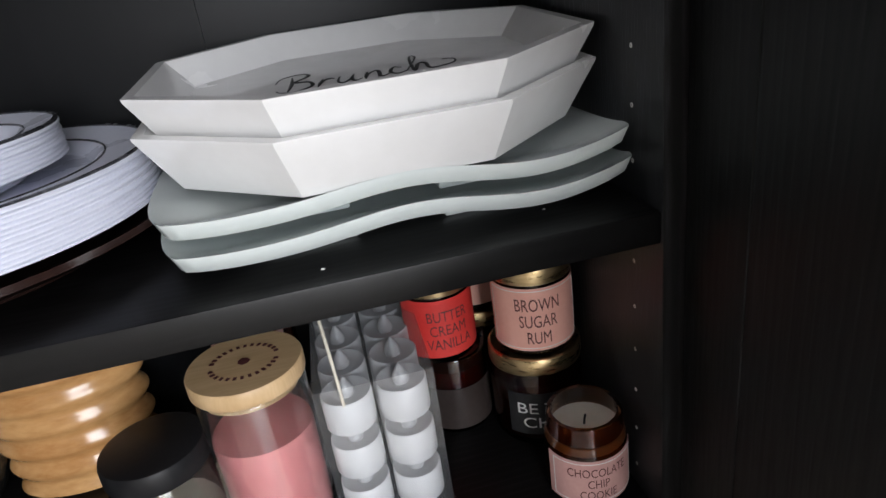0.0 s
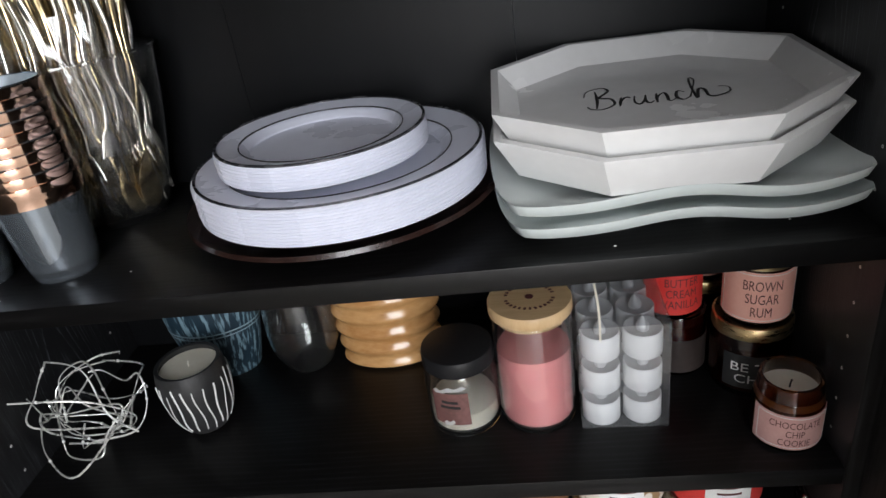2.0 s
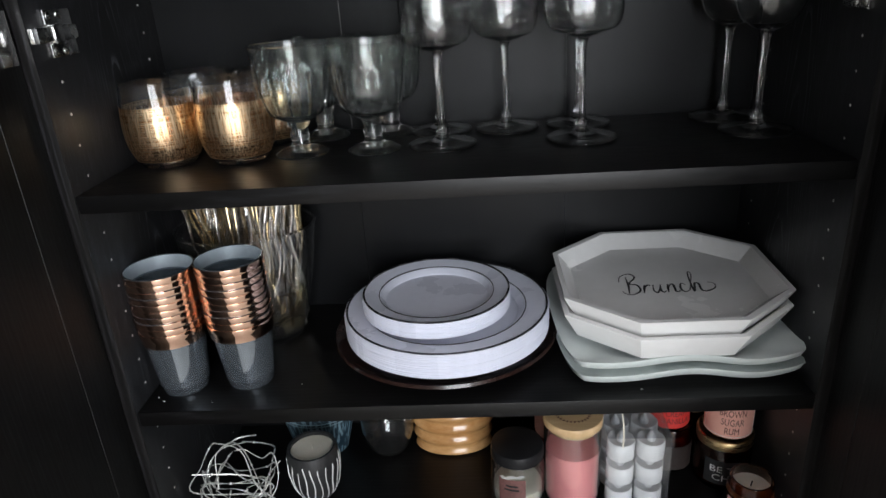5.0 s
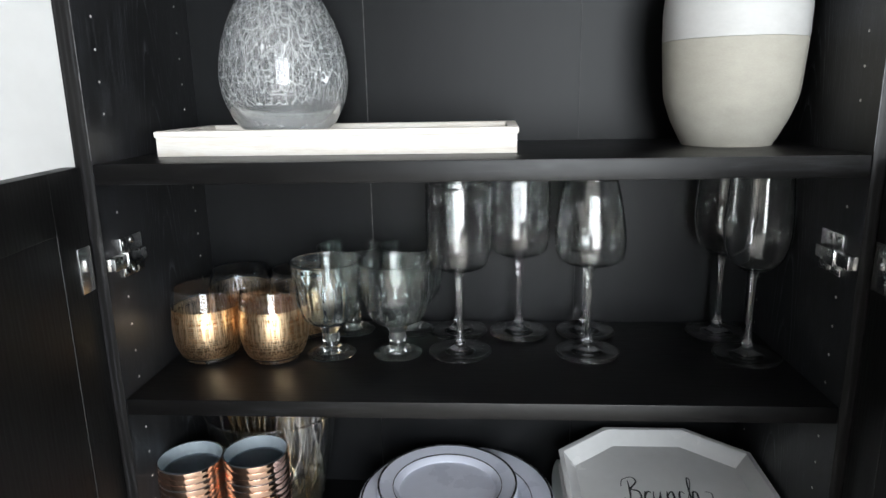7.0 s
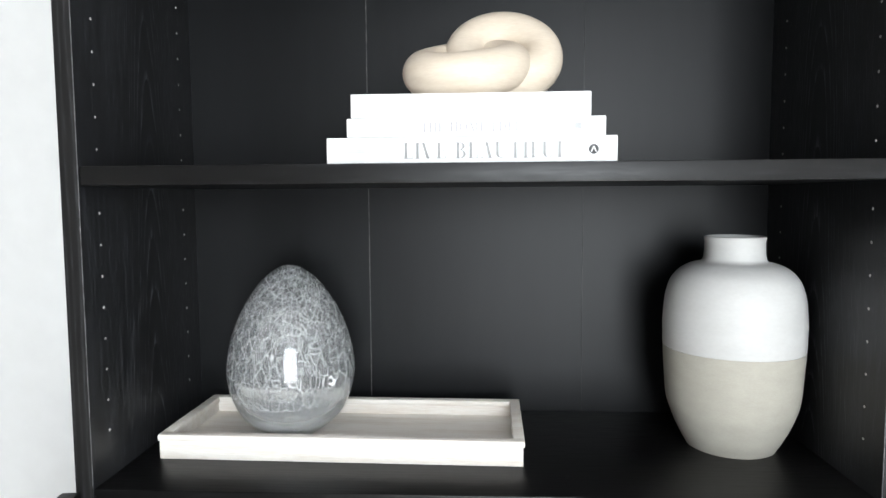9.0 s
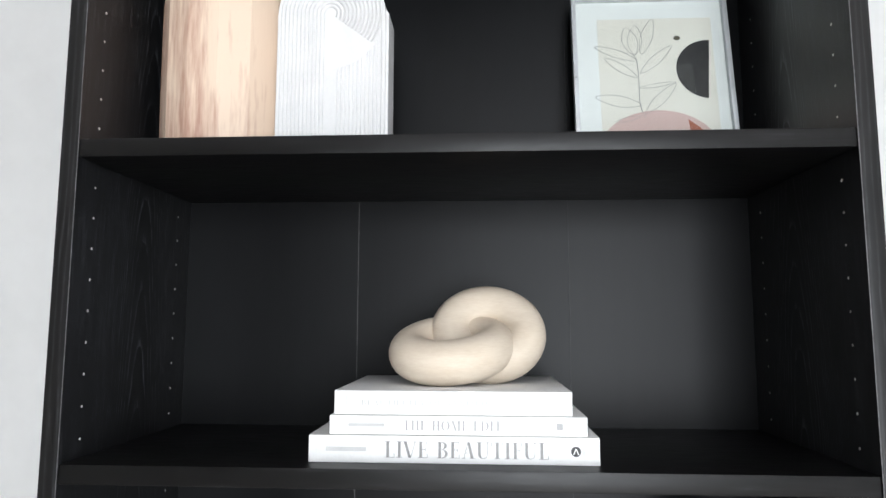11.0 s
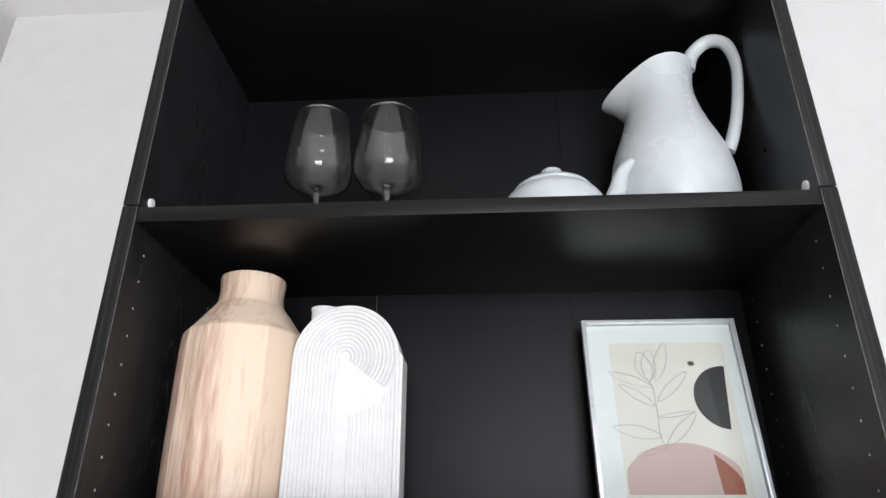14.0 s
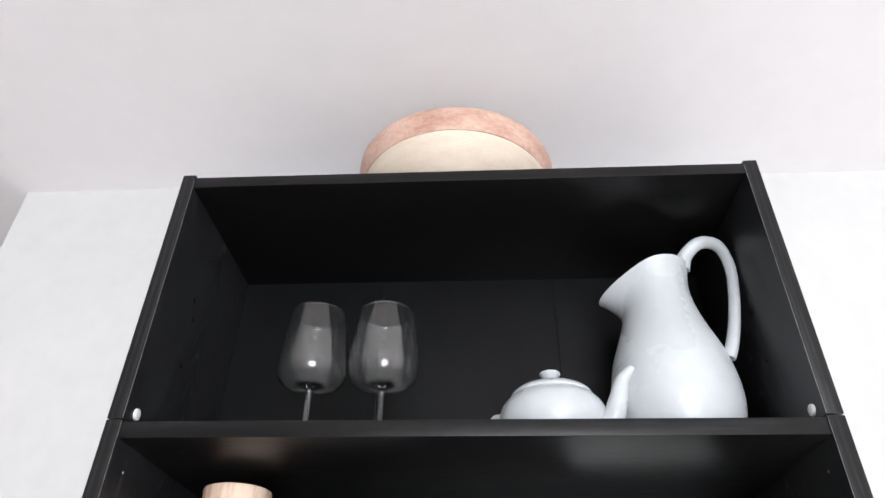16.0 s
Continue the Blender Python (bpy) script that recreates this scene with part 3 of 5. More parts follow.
def carved(a, i):
    """Flat knife-cut planes up the sides, a little uneven."""
    if not 6 < i < 33:
        return 1.0
    step = 2 * math.pi / NF
    k = int(a / step)
    off = (a % step) - step / 2
    return (math.cos(step / 2) / math.cos(off)) ** 0.8 * (1 + 0.01 * math.sin(5.3 * k + 0.12 * i)) + 0.012


part("body", lathe(wall_of(prof, 0.006), 120, carved), M_PALEWOOD, wv, angle=9)
part("neck", lathe([(0.0432, 0.2507), (0.0415, 0.2555), (0.0405, 0.264), (0.0408, 0.274), (0.0422, 0.286), (0.0412, 0.289), (0.0372, 0.289), (0.0362, 0.285), (0.0362, 0.2507), (0.0432, 0.2507)], 72, lambda a, i: 1 + 0.006 * math.sin(7 * a)), M_PALEWOOD, wv, "short turned neck")

rv = thing("ridged_vase", "flat white ceramic vase with ridged arch pattern", "vase", pose(-0.147, 0.085, G) @ Matrix.Diagonal((1, 1, 1.025, 1)))


def arch(w, h, n=28, x=0.0):
    """Outline of an upright arch of half width w and full height h."""
    return [(x - w, 0.0), (x - w, h - w)] + [(x - w * math.cos(math.pi * k / n), h - w + w * math.sin(math.pi * k / n)) for k in range(1, n)] + [(x + w, h - w), (x + w, 0.0)]


part("body", extrude_outline(arch(0.063, 0.228), 0.058, 0.004), M_RIDGE, rv)
ZC = 0.165
for k in range(12):
    w = 0.0585 - k * 0.0046
    turn = [math.pi - j * math.radians(9) for j in range(0, 25)]
    pts = [(-w, -0.0005, 0.003), (-w, -0.0005, 0.08)] + [(w * math.cos(a), -0.0005, ZC + w * math.sin(a)) for a in turn]
    part("ridge", sweep(pts, 0.0021, 8, 0.48), M_RIDGE, rv)
for k in range(12):
    x = 0.0585 - k * 0.0046
    top = ZC - math.sqrt(max(0.061 ** 2 - x * x, 0)) - 0.004
    part("ridge", sweep([(x, -0.0005, 0.003), (x, -0.0005, top * 0.6), (x, -0.0005, top)], 0.0021, 8, 0.48), M_RIDGE, rv)
part("back_body", extrude_outline([(-0.05, 0.0), (-0.05, 0.17), (-0.02, 0.205), (0.035, 0.205), (0.0665, 0.168), (0.0665, 0.0)], 0.05, 0.003), M_RIDGE, rv, m=pose(0, 0.006, 0))
part("neck", lathe([(0.016, 0), (0.0165, 0.016), (0.0175, 0.02), (0.0135, 0.02), (0.013, 0)], 28), M_RIDGE, rv, m=pose(-0.036, 0.034, 0.213))

pic = thing("picture_frame", "thin silver framed abstract botanical print leaning on the back", "picture", pose(0.2505, 0.205, G) @ pose(0, 0, 0, -7.5))
PW, PH = 0.205, 0.254
M_FRAME = surface("silver_white_frame", (0.5, 0.52, 0.53), (0.62, 0.64, 0.65), 40, 0.35, metal=0.3)
for x0, x1, z0, z1 in ((-PW / 2, -PW / 2 + 0.006, 0, PH), (PW / 2 - 0.006, PW / 2, 0, PH), (-PW / 2 + 0.006, PW / 2 - 0.006, 0, 0.006), (-PW / 2 + 0.006, PW / 2 - 0.006, PH - 0.006, PH)):
    part("frame_bar", box(x0, x1, -0.014, 0, z0, z1, 0.001), M_FRAME, pic)
part("mat_board", box(-PW / 2 + 0.006, PW / 2 - 0.006, -0.006, -0.001, 0.006, PH - 0.006), surface("pale_grey_mat_board", (0.7, 0.72, 0.71), (0.76, 0.78, 0.77), 30, 0.7), pic, smooth=False)
pr = part("print", box(-0.068, 0.082, -0.0066, -0.0061, 0.02, 0.222), surface("cream_print_paper", (0.66, 0.64, 0.575), (0.72, 0.7, 0.635), 14, 0.7), pic, "cream art print", smooth=False)
M_PINK = surface("dusty_rose_print", (0.52, 0.37, 0.34), (0.58, 0.42, 0.39), 30, 0.7)
hill = [(0.0785 * math.cos(math.pi * k / 30), 0.0 + 0.062 * math.sin(math.pi * k / 30)) for k in range(31)]
hill = [(max(-0.0655, min(0.072, x + 0.004)), z + 0.026) for x, z in hill]
part("rose_hill", extrude_outline(hill, 0.0003), M_PINK, pr, m=pose(0, -0.0071, 0), smooth=False)
disc = [(0.042 * math.cos(math.pi / 2 + math.pi * k / 26), 0.042 * math.sin(math.pi / 2 + math.pi * k / 26)) for k in range(27)]
part("black_half_disc", extrude_outline(disc, 0.0003), M_INK, pr, m=pose(0.074, -0.0071, 0.146) @ pose(0, 0, 0, 0, 5, 0), smooth=False)
part("small_dot", extrude_outline([(0.0045 * math.cos(k / 3), 0.0034 * math.sin(k / 3)) for k in range(19)], 0.0003), surface("olive_print", (0.07, 0.06, 0.04), (0.1, 0.09, 0.06), 30, 0.7), pr, m=pose(0.036, -0.0071, 0.192), smooth=False)
wedge = [(0.046, 0.0265), (0.042, 0.0745), (0.055, 0.064), (0.066, 0.052), (0.0715, 0.042), (0.0715, 0.0265)]
part("rust_wedge", extrude_outline(wedge, 0.0002), surface("rust_print", (0.3, 0.09, 0.05), (0.36, 0.12, 0.075), 30, 0.7), pr, m=pose(0, -0.0074, 0), smooth=False)
stem = smooth_line([(-0.0117, 0, 0.0775), (-0.0177, 0, 0.0955), (-0.0174, 0, 0.1243), (-0.0182, 0, 0.1567), (-0.0217, 0, 0.1675)])
part("drawn_stem", sweep(stem, 0.00035, 5), M_GREYINK, pr, m=pose(0, -0.0071, 0))
for x, z, a, ln, wd in ((-0.021, 0.168, 104, 0.042, 0.22), (-0.021, 0.168, 86, 0.044, 0.2), (-0.012, 0.169, 72, 0.055, 0.13), (-0.018, 0.16, 159, 0.059, 0.09), (-0.019, 0.135, 145, 0.051, 0.1), (-0.0145, 0.141, 43, 0.058, 0.1), (-0.016, 0.0955, 168, 0.06, 0.12), (-0.012, 0.083, 45, 0.06, 0.1), (-0.017, 0.12, 9, 0.048, 0.05), (-0.0175, 0.08, 193, 0.034, 0.08)):
    c, s_ = math.cos(radians(a)), math.sin(radians(a))
    leaf = [(x + c * u * ln - s_ * v * ln * wd / 0.13, 0, z + s_ * u * ln + c * v * ln * wd / 0.13) for u, v in ((0, 0), (0.35, 0.13), (0.7, 0.12), (1, 0), (0.7, -0.12), (0.35, -0.13))]
    part("drawn_leaf", sweep(smooth_line(leaf, 5, True), 0.0003, 4, closed=True), M_GREYINK, pr, m=pose(0, -0.0071, 0))
part("glass_pane", box(-PW / 2 + 0.0062, PW / 2 - 0.0062, -0.0115, -0.0105, 0.0062, PH - 0.0062), film("picture_glass", (0.98, 0.99, 0.985), 0.015, 0.01), pic, "clear glass pane", smooth=False)

# ---------------------------------------------------------------- books and knot
Fz = SHELF["f"]


def bar_faces(bm, pts):
    bm.faces.new([bm.verts.new((x, 0, z)) for x, z in pts])


def serif_letters(text, height, width, depth):
    """Capitals with thick stems, hairlines and fine serifs, lying in x, z, centred, facing -y."""
    bm = bmesh.new()
    thick, hair = 0.17, 0.03
    up = lambda x, w=thick, z0=0.0, z1=1.0: bar_faces(bm, [(x, z0), (x + w, z0), (x + w, z1), (x, z1)])
    flat = lambda x0, x1, z: bar_faces(bm, [(x0, z), (x1, z), (x1, z + hair), (x0, z + hair)])
    slant = lambda x0, z0, x1, z1, w: bar_faces(bm, [(x0, z0), (x0 + w, z0), (x1 + w, z1), (x1, z1)])

    def bulge(cx, cz, rx, rz, a0, a1, w=thick):
        n = 14
        ang = [a0 + (a1 - a0) * k / n for k in range(n + 1)]
        out = [(cx + rx * math.cos(q), cz + rz * math.sin(q)) for q in ang]
        inn = [(cx + (rx - w) * math.cos(q), cz + (rz - hair) * math.sin(q)) for q in ang]
        for k in range(n):
            bar_faces(bm, [out[k], out[k + 1], inn[k + 1], inn[k]])

    hp = math.pi / 2
    x = 0.0
    for ch in text:
        n0 = len(bm.verts)
        wide = {"I": 0.36, "L": 0.62, "E": 0.64, "F": 0.6, "V": 0.78, "A": 0.8, "M": 1.0, "H": 0.86, "N": 0.86, "O": 0.88, "D": 0.84, "U": 0.82, "T": 0.72, "Y": 0.76, "B": 0.7, "R": 0.78, "G": 0.86, "Z": 0.66, " ": 0.34}[ch]
        if ch in "ILEFHBDR":
            up(0.1)
            flat(0.0, 0.36, 0.0)
            flat(0.0, 0.36, 1 - hair)
        if ch in "LE":
            flat(0.2, 0.6, 0.0)
            up(0.57, hair, 0.03, 0.26)
        if ch in "EF":
            flat(0.2, 0.58, 1 - hair)
            up(0.55, hair, 0.76, 0.97)
            flat(0.27, 0.46, 0.5)
            up(0.46, hair, 0.4, 0.62)
        if ch == "H":
            up(0.58)
            flat(0.5, 0.86, 0.0)
            flat(0.5, 0.86, 1 - hair)
            flat(0.27, 0.58, 0.5)
        if ch == "B":
            bulge(0.3, 0.76, 0.32, 0.24, -hp, hp)
            bulge(0.3, 0.27, 0.38, 0.27, -hp, hp)
        if ch == "R":
            bulge(0.3, 0.75, 0.34, 0.25, -hp, hp)
            slant(0.34, 0.5, 0.6, 0.0, thick)
        if ch == "D":
            bulge(0.28, 0.5, 0.54, 0.5, -hp, hp)
        if ch == "O":
            bulge(0.43, 0.5, 0.42, 0.5, -hp, hp)
            bulge(0.43, 0.5, 0.42, 0.5, hp, 3 * hp)
        if ch == "G":
            bulge(0.43, 0.5, 0.42, 0.5, hp, 3 * hp)
            bulge(0.43, 0.5, 0.36, 0.5, 0.5, hp, hair)
            up(0.64, thick, 0.0, 0.45)
            flat(0.54, 0.88, 0.44)
        if ch == "V":
            slant(0.0, 1.0, 0.3, 0.0, thick)
            slant(0.7, 1.0, 0.42, 0.0, hair)
            flat(-0.02, 0.26, 1 - hair)
            flat(0.58, 0.82, 1 - hair)
        if ch == "A":
            slant(0.1, 0.0, 0.38, 1.0, hair)
            slant(0.56, 0.0, 0.33, 1.0, thick)
            flat(0.2, 0.58, 0.32)
            flat(0.0, 0.24, 0.0)
            flat(0.5, 0.82, 0.0)
        if ch == "U":
            up(0.1, thick, 0.26, 1.0)
            bulge(0.4, 0.28, 0.3, 0.28, 2 * hp, 3 * hp)
            bulge(0.4, 0.28, 0.3, 0.28, 3 * hp, 4 * hp, hair)
            up(0.67, hair, 0.26, 1.0)
            flat(0.0, 0.36, 1 - hair)
            flat(0.56, 0.82, 1 - hair)
        if ch == "T":
            up(0.28)
            flat(0.0, 0.72, 1 - hair)
            flat(0.18, 0.54, 0.0)
            up(0.0, hair, 0.74, 0.97)
            up(0.69, hair, 0.74, 0.97)
        if ch == "Y":
            up(0.3, thick, 0.0, 0.48)
            slant(0.3, 0.48, 0.02, 1.0, thick)
            slant(0.43, 0.48, 0.68, 1.0, hair)
            flat(0.2, 0.56, 0.0)
        if ch == "M":
            up(0.1, hair)
            up(0.74)
            slant(0.1, 1.0, 0.42, 0.0, thick)
            slant(0.74, 1.0, 0.46, 0.0, hair)
            flat(0.0, 0.24, 0.0)
            flat(0.64, 1.0, 0.0)
        if ch == "N":
            up(0.1, hair)
            up(0.74, hair)
            slant(0.06, 1.0, 0.62, 0.0, thick)
            flat(0.0, 0.24, 0.0)
            flat(0.64, 0.86, 1 - hair)
        if ch == "Z":
            flat(0.04, 0.62, 1 - hair)
            flat(0.04, 0.62, 0.0)
            slant(0.04, 0.0, 0.44, 1.0, thick)
        bm.verts.ensure_lookup_table()
        for v in bm.verts[n0:]:
            v.co.x += x
        x += wide + 0.1
    for v in bm.verts:
        v.co = Vector(((v.co.x / (x - 0.1) - 0.5) * width, -depth, (v.co.z - 0.5) * height))
    return bm


def book(label, x0, x1, y0, z0, z1, depth, title):
    b = thing("book", label, "book", pose((x0 + x1) / 2, y0, z0), "stacked books")
    w, h = (x1 - x0) / 2, z1 - z0
    cover = bmesh.new()
    box(-w, w, 0, depth, 0, 0.0026, 0.0008, bm=cover)
    box(-w, w, 0, depth, h - 0.0026, h, 0.0008, bm=cover)
    part("cover", cover, M_BOOKW, b)
    part("spine", box(-w, w, -0.0016, 0.0018, 0.0001, h - 0.0001, 0.0009), M_BOOKW, b)
    part("pages", box(-w + 0.004, w - 0.004, 0.002, depth - 0.004, 0.0027, h - 0.0027), M_PAPER, b, smooth=False)
    for text, x, hh, wdt, mat in title:
        if text:
            part("spine_title", serif_letters(text, hh, wdt, 0.0018), mat, b, m=pose(x, 0, h / 2), smooth=False)
        else:
            part("spine_mark", box(x - wdt / 2, x + wdt / 2, -0.0019, -0.0012, h / 2 - hh / 2, h / 2 + hh / 2), mat, b, smooth=False)
    return b


big = book("thick white hardback book with grey serif title", -0.146, 0.139, 0.03, Fz, Fz + 0.0265, 0.205,
           [("LIVE BEAUTIFUL", 0.0135, 0.0155, 0.16, M_GREYINK), ("", -0.105, 0.0042, 0.04, M_FAINTINK), ("", 0.127, 0.008, 0.0006, M_PALEINK)])
mark = part("publisher_mark", lathe([(0, 0.0003), (0.0048, 0.0003), (0.0048, 0), (0, 0)], 28), M_INK, big, "round black mark", pose(0.1195, -0.0016, 0.0132, 90))
for lean in (-24, 24):
    part("mark_stroke", box(-0.0005, 0.0005, -0.003, 0.003, 0.0003, 0.0005), M_BOOKW, mark, m=pose(0.0012 * (1 if lean > 0 else -1), 0, 0, rz=lean), smooth=False)
book("white hardback book with grey serif title", -0.126, 0.128, 0.032, Fz + 0.0268, Fz + 0.0455, 0.2,
     [("THE HOME EDIT", -0.005, 0.0095, 0.097, M_PALEINK), ("", 0.1, 0.006, 0.006, M_PALEINK), ("", -0.09, 0.003, 0.036, M_FAINTINK)])
framed = book("white hardback book with framed spine and faint title", -0.122, 0.114, 0.034, Fz + 0.0458, Fz + 0.0695, 0.19,
              [("BEAUTIFULLY ORGANIZED", -0.028, 0.0056, 0.126, M_FAINTINK), ("", 0.092, 0.006, 0.007, M_FAINTINK)])
for x0, x1, z0, z1 in ((-0.106, 0.102, 0.0035, 0.0039), (-0.106, 0.102, 0.0202, 0.0206), (-0.106, -0.1056, 0.0039, 0.0202), (0.1016, 0.102, 0.0039, 0.0202)):
    part("spine_rule", box(x0, x1, -0.0019, -0.0012, z0, z1), M_FAINTINK, framed, smooth=False)

knot = thing("wooden_knot", "bleached wooden knot of two linked rings", "ornament", pose(0.006, 0.125, Fz + 0.0698))


def link_ring(c, R, r, tilt):
    pts = [tilt @ Vector((R[0] * math.cos(2 * math.pi * k / 64), R[1] * math.sin(2 * math.pi * k / 64), 0)) + Vector(c) for k in range(64)]
    return sweep(pts, r, 28, closed=True)


part("ring", link_ring((-0.014, -0.008, 0.0385), (0.047, 0.041), 0.0245, Euler((radians(19), radians(-6), radians(4))).to_matrix()), M_MAPLE, knot)
part("ring", link_ring((0.0265, 0.013, 0.0548), (0.0425, 0.038), 0.0245, Euler((radians(55), radians(7), radians(-6))).to_matrix()), M_MAPLE, knot)

# ---------------------------------------------------------------- tray, glass egg, two-tone vase
E_ = SHELF["e"]
tray = thing("wooden_tray", "long whitewashed wooden tray", "tray", pose(-0.15, 0.152, E_, rz=-1.2))
TW, TD = 0.2035, 0.075
part("base", box(-TW + 0.008, TW - 0.008, -TD + 0.008, TD - 0.008, 0.001, 0.009), M_TRAY, tray, smooth=False)
for x0, x1, y0, y1 in ((-TW, TW, -TD, -TD + 0.009), (-TW, TW, TD - 0.009, TD), (-TW, -TW + 0.009, -TD + 0.009, TD - 0.009), (TW - 0.009, TW, -TD + 0.009, TD - 0.009)):
    part("side", box(x0, x1, y0, y1, 0, 0.0215, 0.0006), M_TRAY, tray)
    part("lip", box(x0 - 0.002, x1 + 0.002, y0 - 0.002, y1 + 0.002, 0.0205, 0.0285, 0.003), M_TRAY, tray)


def crackle_glass():
    m, nt, b = material("crackled_glass")
    b.inputs["Transmission Weight"].default_value, b.inputs["IOR"].default_value, b.inputs["Roughness"].default_value = 1, 1.48, 0.02
    b.inputs["Base Color"].default_value = (0.97, 0.99, 0.995, 1)
    tc, vo = nt.nodes.new("ShaderNodeTexCoord"), nt.nodes.new("ShaderNodeTexVoronoi")
    vo.feature = "DISTANCE_TO_EDGE"
    vo.inputs["Scale"].default_value = 108
    mp, nz, ad = nt.nodes.new("ShaderNodeMapping"), nt.nodes.new("ShaderNodeTexNoise"), nt.nodes.new("ShaderNodeVectorMath")
    mp.inputs["Scale"].default_value = (1, 1, 0.4)
    nz.inputs["Scale"].default_value = 30
    sc = nt.nodes.new("ShaderNodeVectorMath")
    sc.operation = "SCALE"
    sc.inputs["Scale"].default_value = 0.009
    nt.links.new(tc.outputs["Object"], mp.inputs[0])
    nt.links.new(tc.outputs["Object"], nz.inputs["Vector"])
    nt.links.new(nz.outputs["Color"], sc.inputs[0])
    nt.links.new(mp.outputs[0], ad.inputs[0])
    nt.links.new(sc.outputs[0], ad.inputs[1])
    nt.links.new(ad.outputs[0], vo.inputs["Vector"])
    # the foot of the egg is left smooth, and gets extra painted haze
    sp, lift = nt.nodes.new("ShaderNodeSeparateXYZ"), nt.nodes.new("ShaderNodeMath")
    nt.links.new(tc.outputs["Object"], sp.inputs[0])
    smooth_hazy_foot = ramp(nt, sp.outputs["Z"], [(0.006, (1, 1, 1)), (0.045, (0, 0, 0))])
    lift.operation = "ADD"
    nt.links.new(vo.outputs["Distance"], lift.inputs[0])
    nt.links.new(smooth_hazy_foot, lift.inputs[1])
    edge = ramp(nt, lift.outputs[0], [(0.0, (0, 0, 0)), (0.03, (1, 1, 1))])
    ripple = nt.nodes.new("ShaderNodeMath")
    ripple.operation = "MULTIPLY_ADD"
    nt.links.new(noise_tex(nt, 70, 2, (1, 1, 0.5)), ripple.inputs[0])
    ripple.inputs[1].default_value = 0.35
    nt.links.new(edge, ripple.inputs[2])
    bump(nt, b, ripple.outputs[0], 0.6, 0.0012)
    nt.links.new(ramp(nt, lift.outputs[0], [(0.0, (0.2,) * 3), (0.02, (0.0,) * 3)]), b.inputs["Roughness"])
    # cracks scatter white; haze between them and at the foot imitates refracted brightness
    nt.links.new(ramp(nt, lift.outputs[0], [(0.0, (0.0,) * 3), (0.009, (0.25,) * 3), (0.022, (0.91,) * 3), (0.3, (0.91,) * 3), (1.0, (0.7,) * 3)]), b.inputs["Transmission Weight"])
    return m


egg = thing("glass_egg", "clear crackled glass egg standing on the tray", "ornament", pose(-0.222, 0.15, E_ + 0.009))
ep = curve_profile([(0, 0), (0.02, 0.0), (0.034, 0.004), (0.061, 0.028), (0.075, 0.068), (0.0715, 0.11), (0.057, 0.15), (0.035, 0.183), (0.014, 0.2), (0, 0.204)], 6)
hollow = [(max(r, 0.0005), z) for r, z in ep[1:]]
bm = lathe([(0, 0)] + hollow + [(max(r * 0.955, 0.0005), 0.01 + z * 0.93) for r, z in hollow[::-1]] + [(0, 0.01)], 64)
part("shell", bm, crackle_glass(), egg)

vase = thing("stoneware_vase", "white and grey dipped stoneware vase with short neck", "vase", pose(0.299, 0.15, E_))
lower = curve_profile([(0, 0), (0.044, 0), (0.051, 0.004), (0.064, 0.03), (0.073, 0.06), (0.0768, 0.1165)], 7)
ringwave = lambda a, i: 1 + 0.0025 * math.sin(2 * a + i)
part("grey_base", lathe(lower + [(0.07, 0.1165), (0.0, 0.02)], 56, ringwave), M_VASEG, vase, "bare grey lower half")
upper = curve_profile([(0.077, 0.1168), (0.0775, 0.134), (0.077, 0.158), (0.073, 0.185), (0.064, 0.202), (0.05, 0.212), (0.0365, 0.216), (0.0335, 0.222), (0.0325, 0.236), (0.0335, 0.244)], 6)
part("white_upper", lathe(upper + [(0.031, 0.245), (0.0285, 0.238), (0.0285, 0.215), (0.07, 0.19), (0.072, 0.1168), upper[0]], 56, ringwave), M_VASEW, vase, "white glazed upper half")

# ---------------------------------------------------------------- shelf of drinking glasses
D = SHELF["d"]


def gold_foil():
    """Gold leaf laid in a loose weave of fine threads, with clear gaps between them."""
    m, nt, b = material("woven_gold_foil")
    b.inputs["Base Color"].default_value, b.inputs["Metallic"].default_value, b.inputs["Roughness"].default_value = (0.86, 0.64, 0.4, 1), 1.0, 0.36
    tc = nt.nodes.new("ShaderNodeTexCoord")
    facs = []
    for st in ((1, 1, 620), (480, 480, 6)):
        mp, nz = nt.nodes.new("ShaderNodeMapping"), nt.nodes.new("ShaderNodeTexNoise")
        mp.inputs["Scale"].default_value = st
        nz.inputs["Scale"].default_value, nz.inputs["Detail"].default_value = 1.6, 1
        nt.links.new(tc.outputs["Object"], mp.inputs[0])
        nt.links.new(mp.outputs[0], nz.inputs["Vector"])
        facs.append(ramp(nt, nz.outputs["Fac"], [(0.5, (0, 0, 0)), (0.56, (1, 1, 1))]))
    mx = nt.nodes.new("ShaderNodeMath")
    mx.operation = "MAXIMUM"
    nt.links.new(facs[0], mx.inputs[0])
    nt.links.new(facs[1], mx.inputs[1])
    tr = nt.nodes.new("ShaderNodeBsdfTransparent")
    tr.inputs[0].default_value = (0.96, 0.76, 0.6, 1)
    ms = nt.nodes.new("ShaderNodeMixShader")
    nt.links.new(mx.outputs[0], ms.inputs[0])
    nt.links.new(tr.outputs[0], ms.inputs[1])
    nt.links.new(b.outputs[0], ms.inputs[2])
    nt.links.new(ms.outputs[0], nt.nodes["Material Output"].inputs[0])
    return m


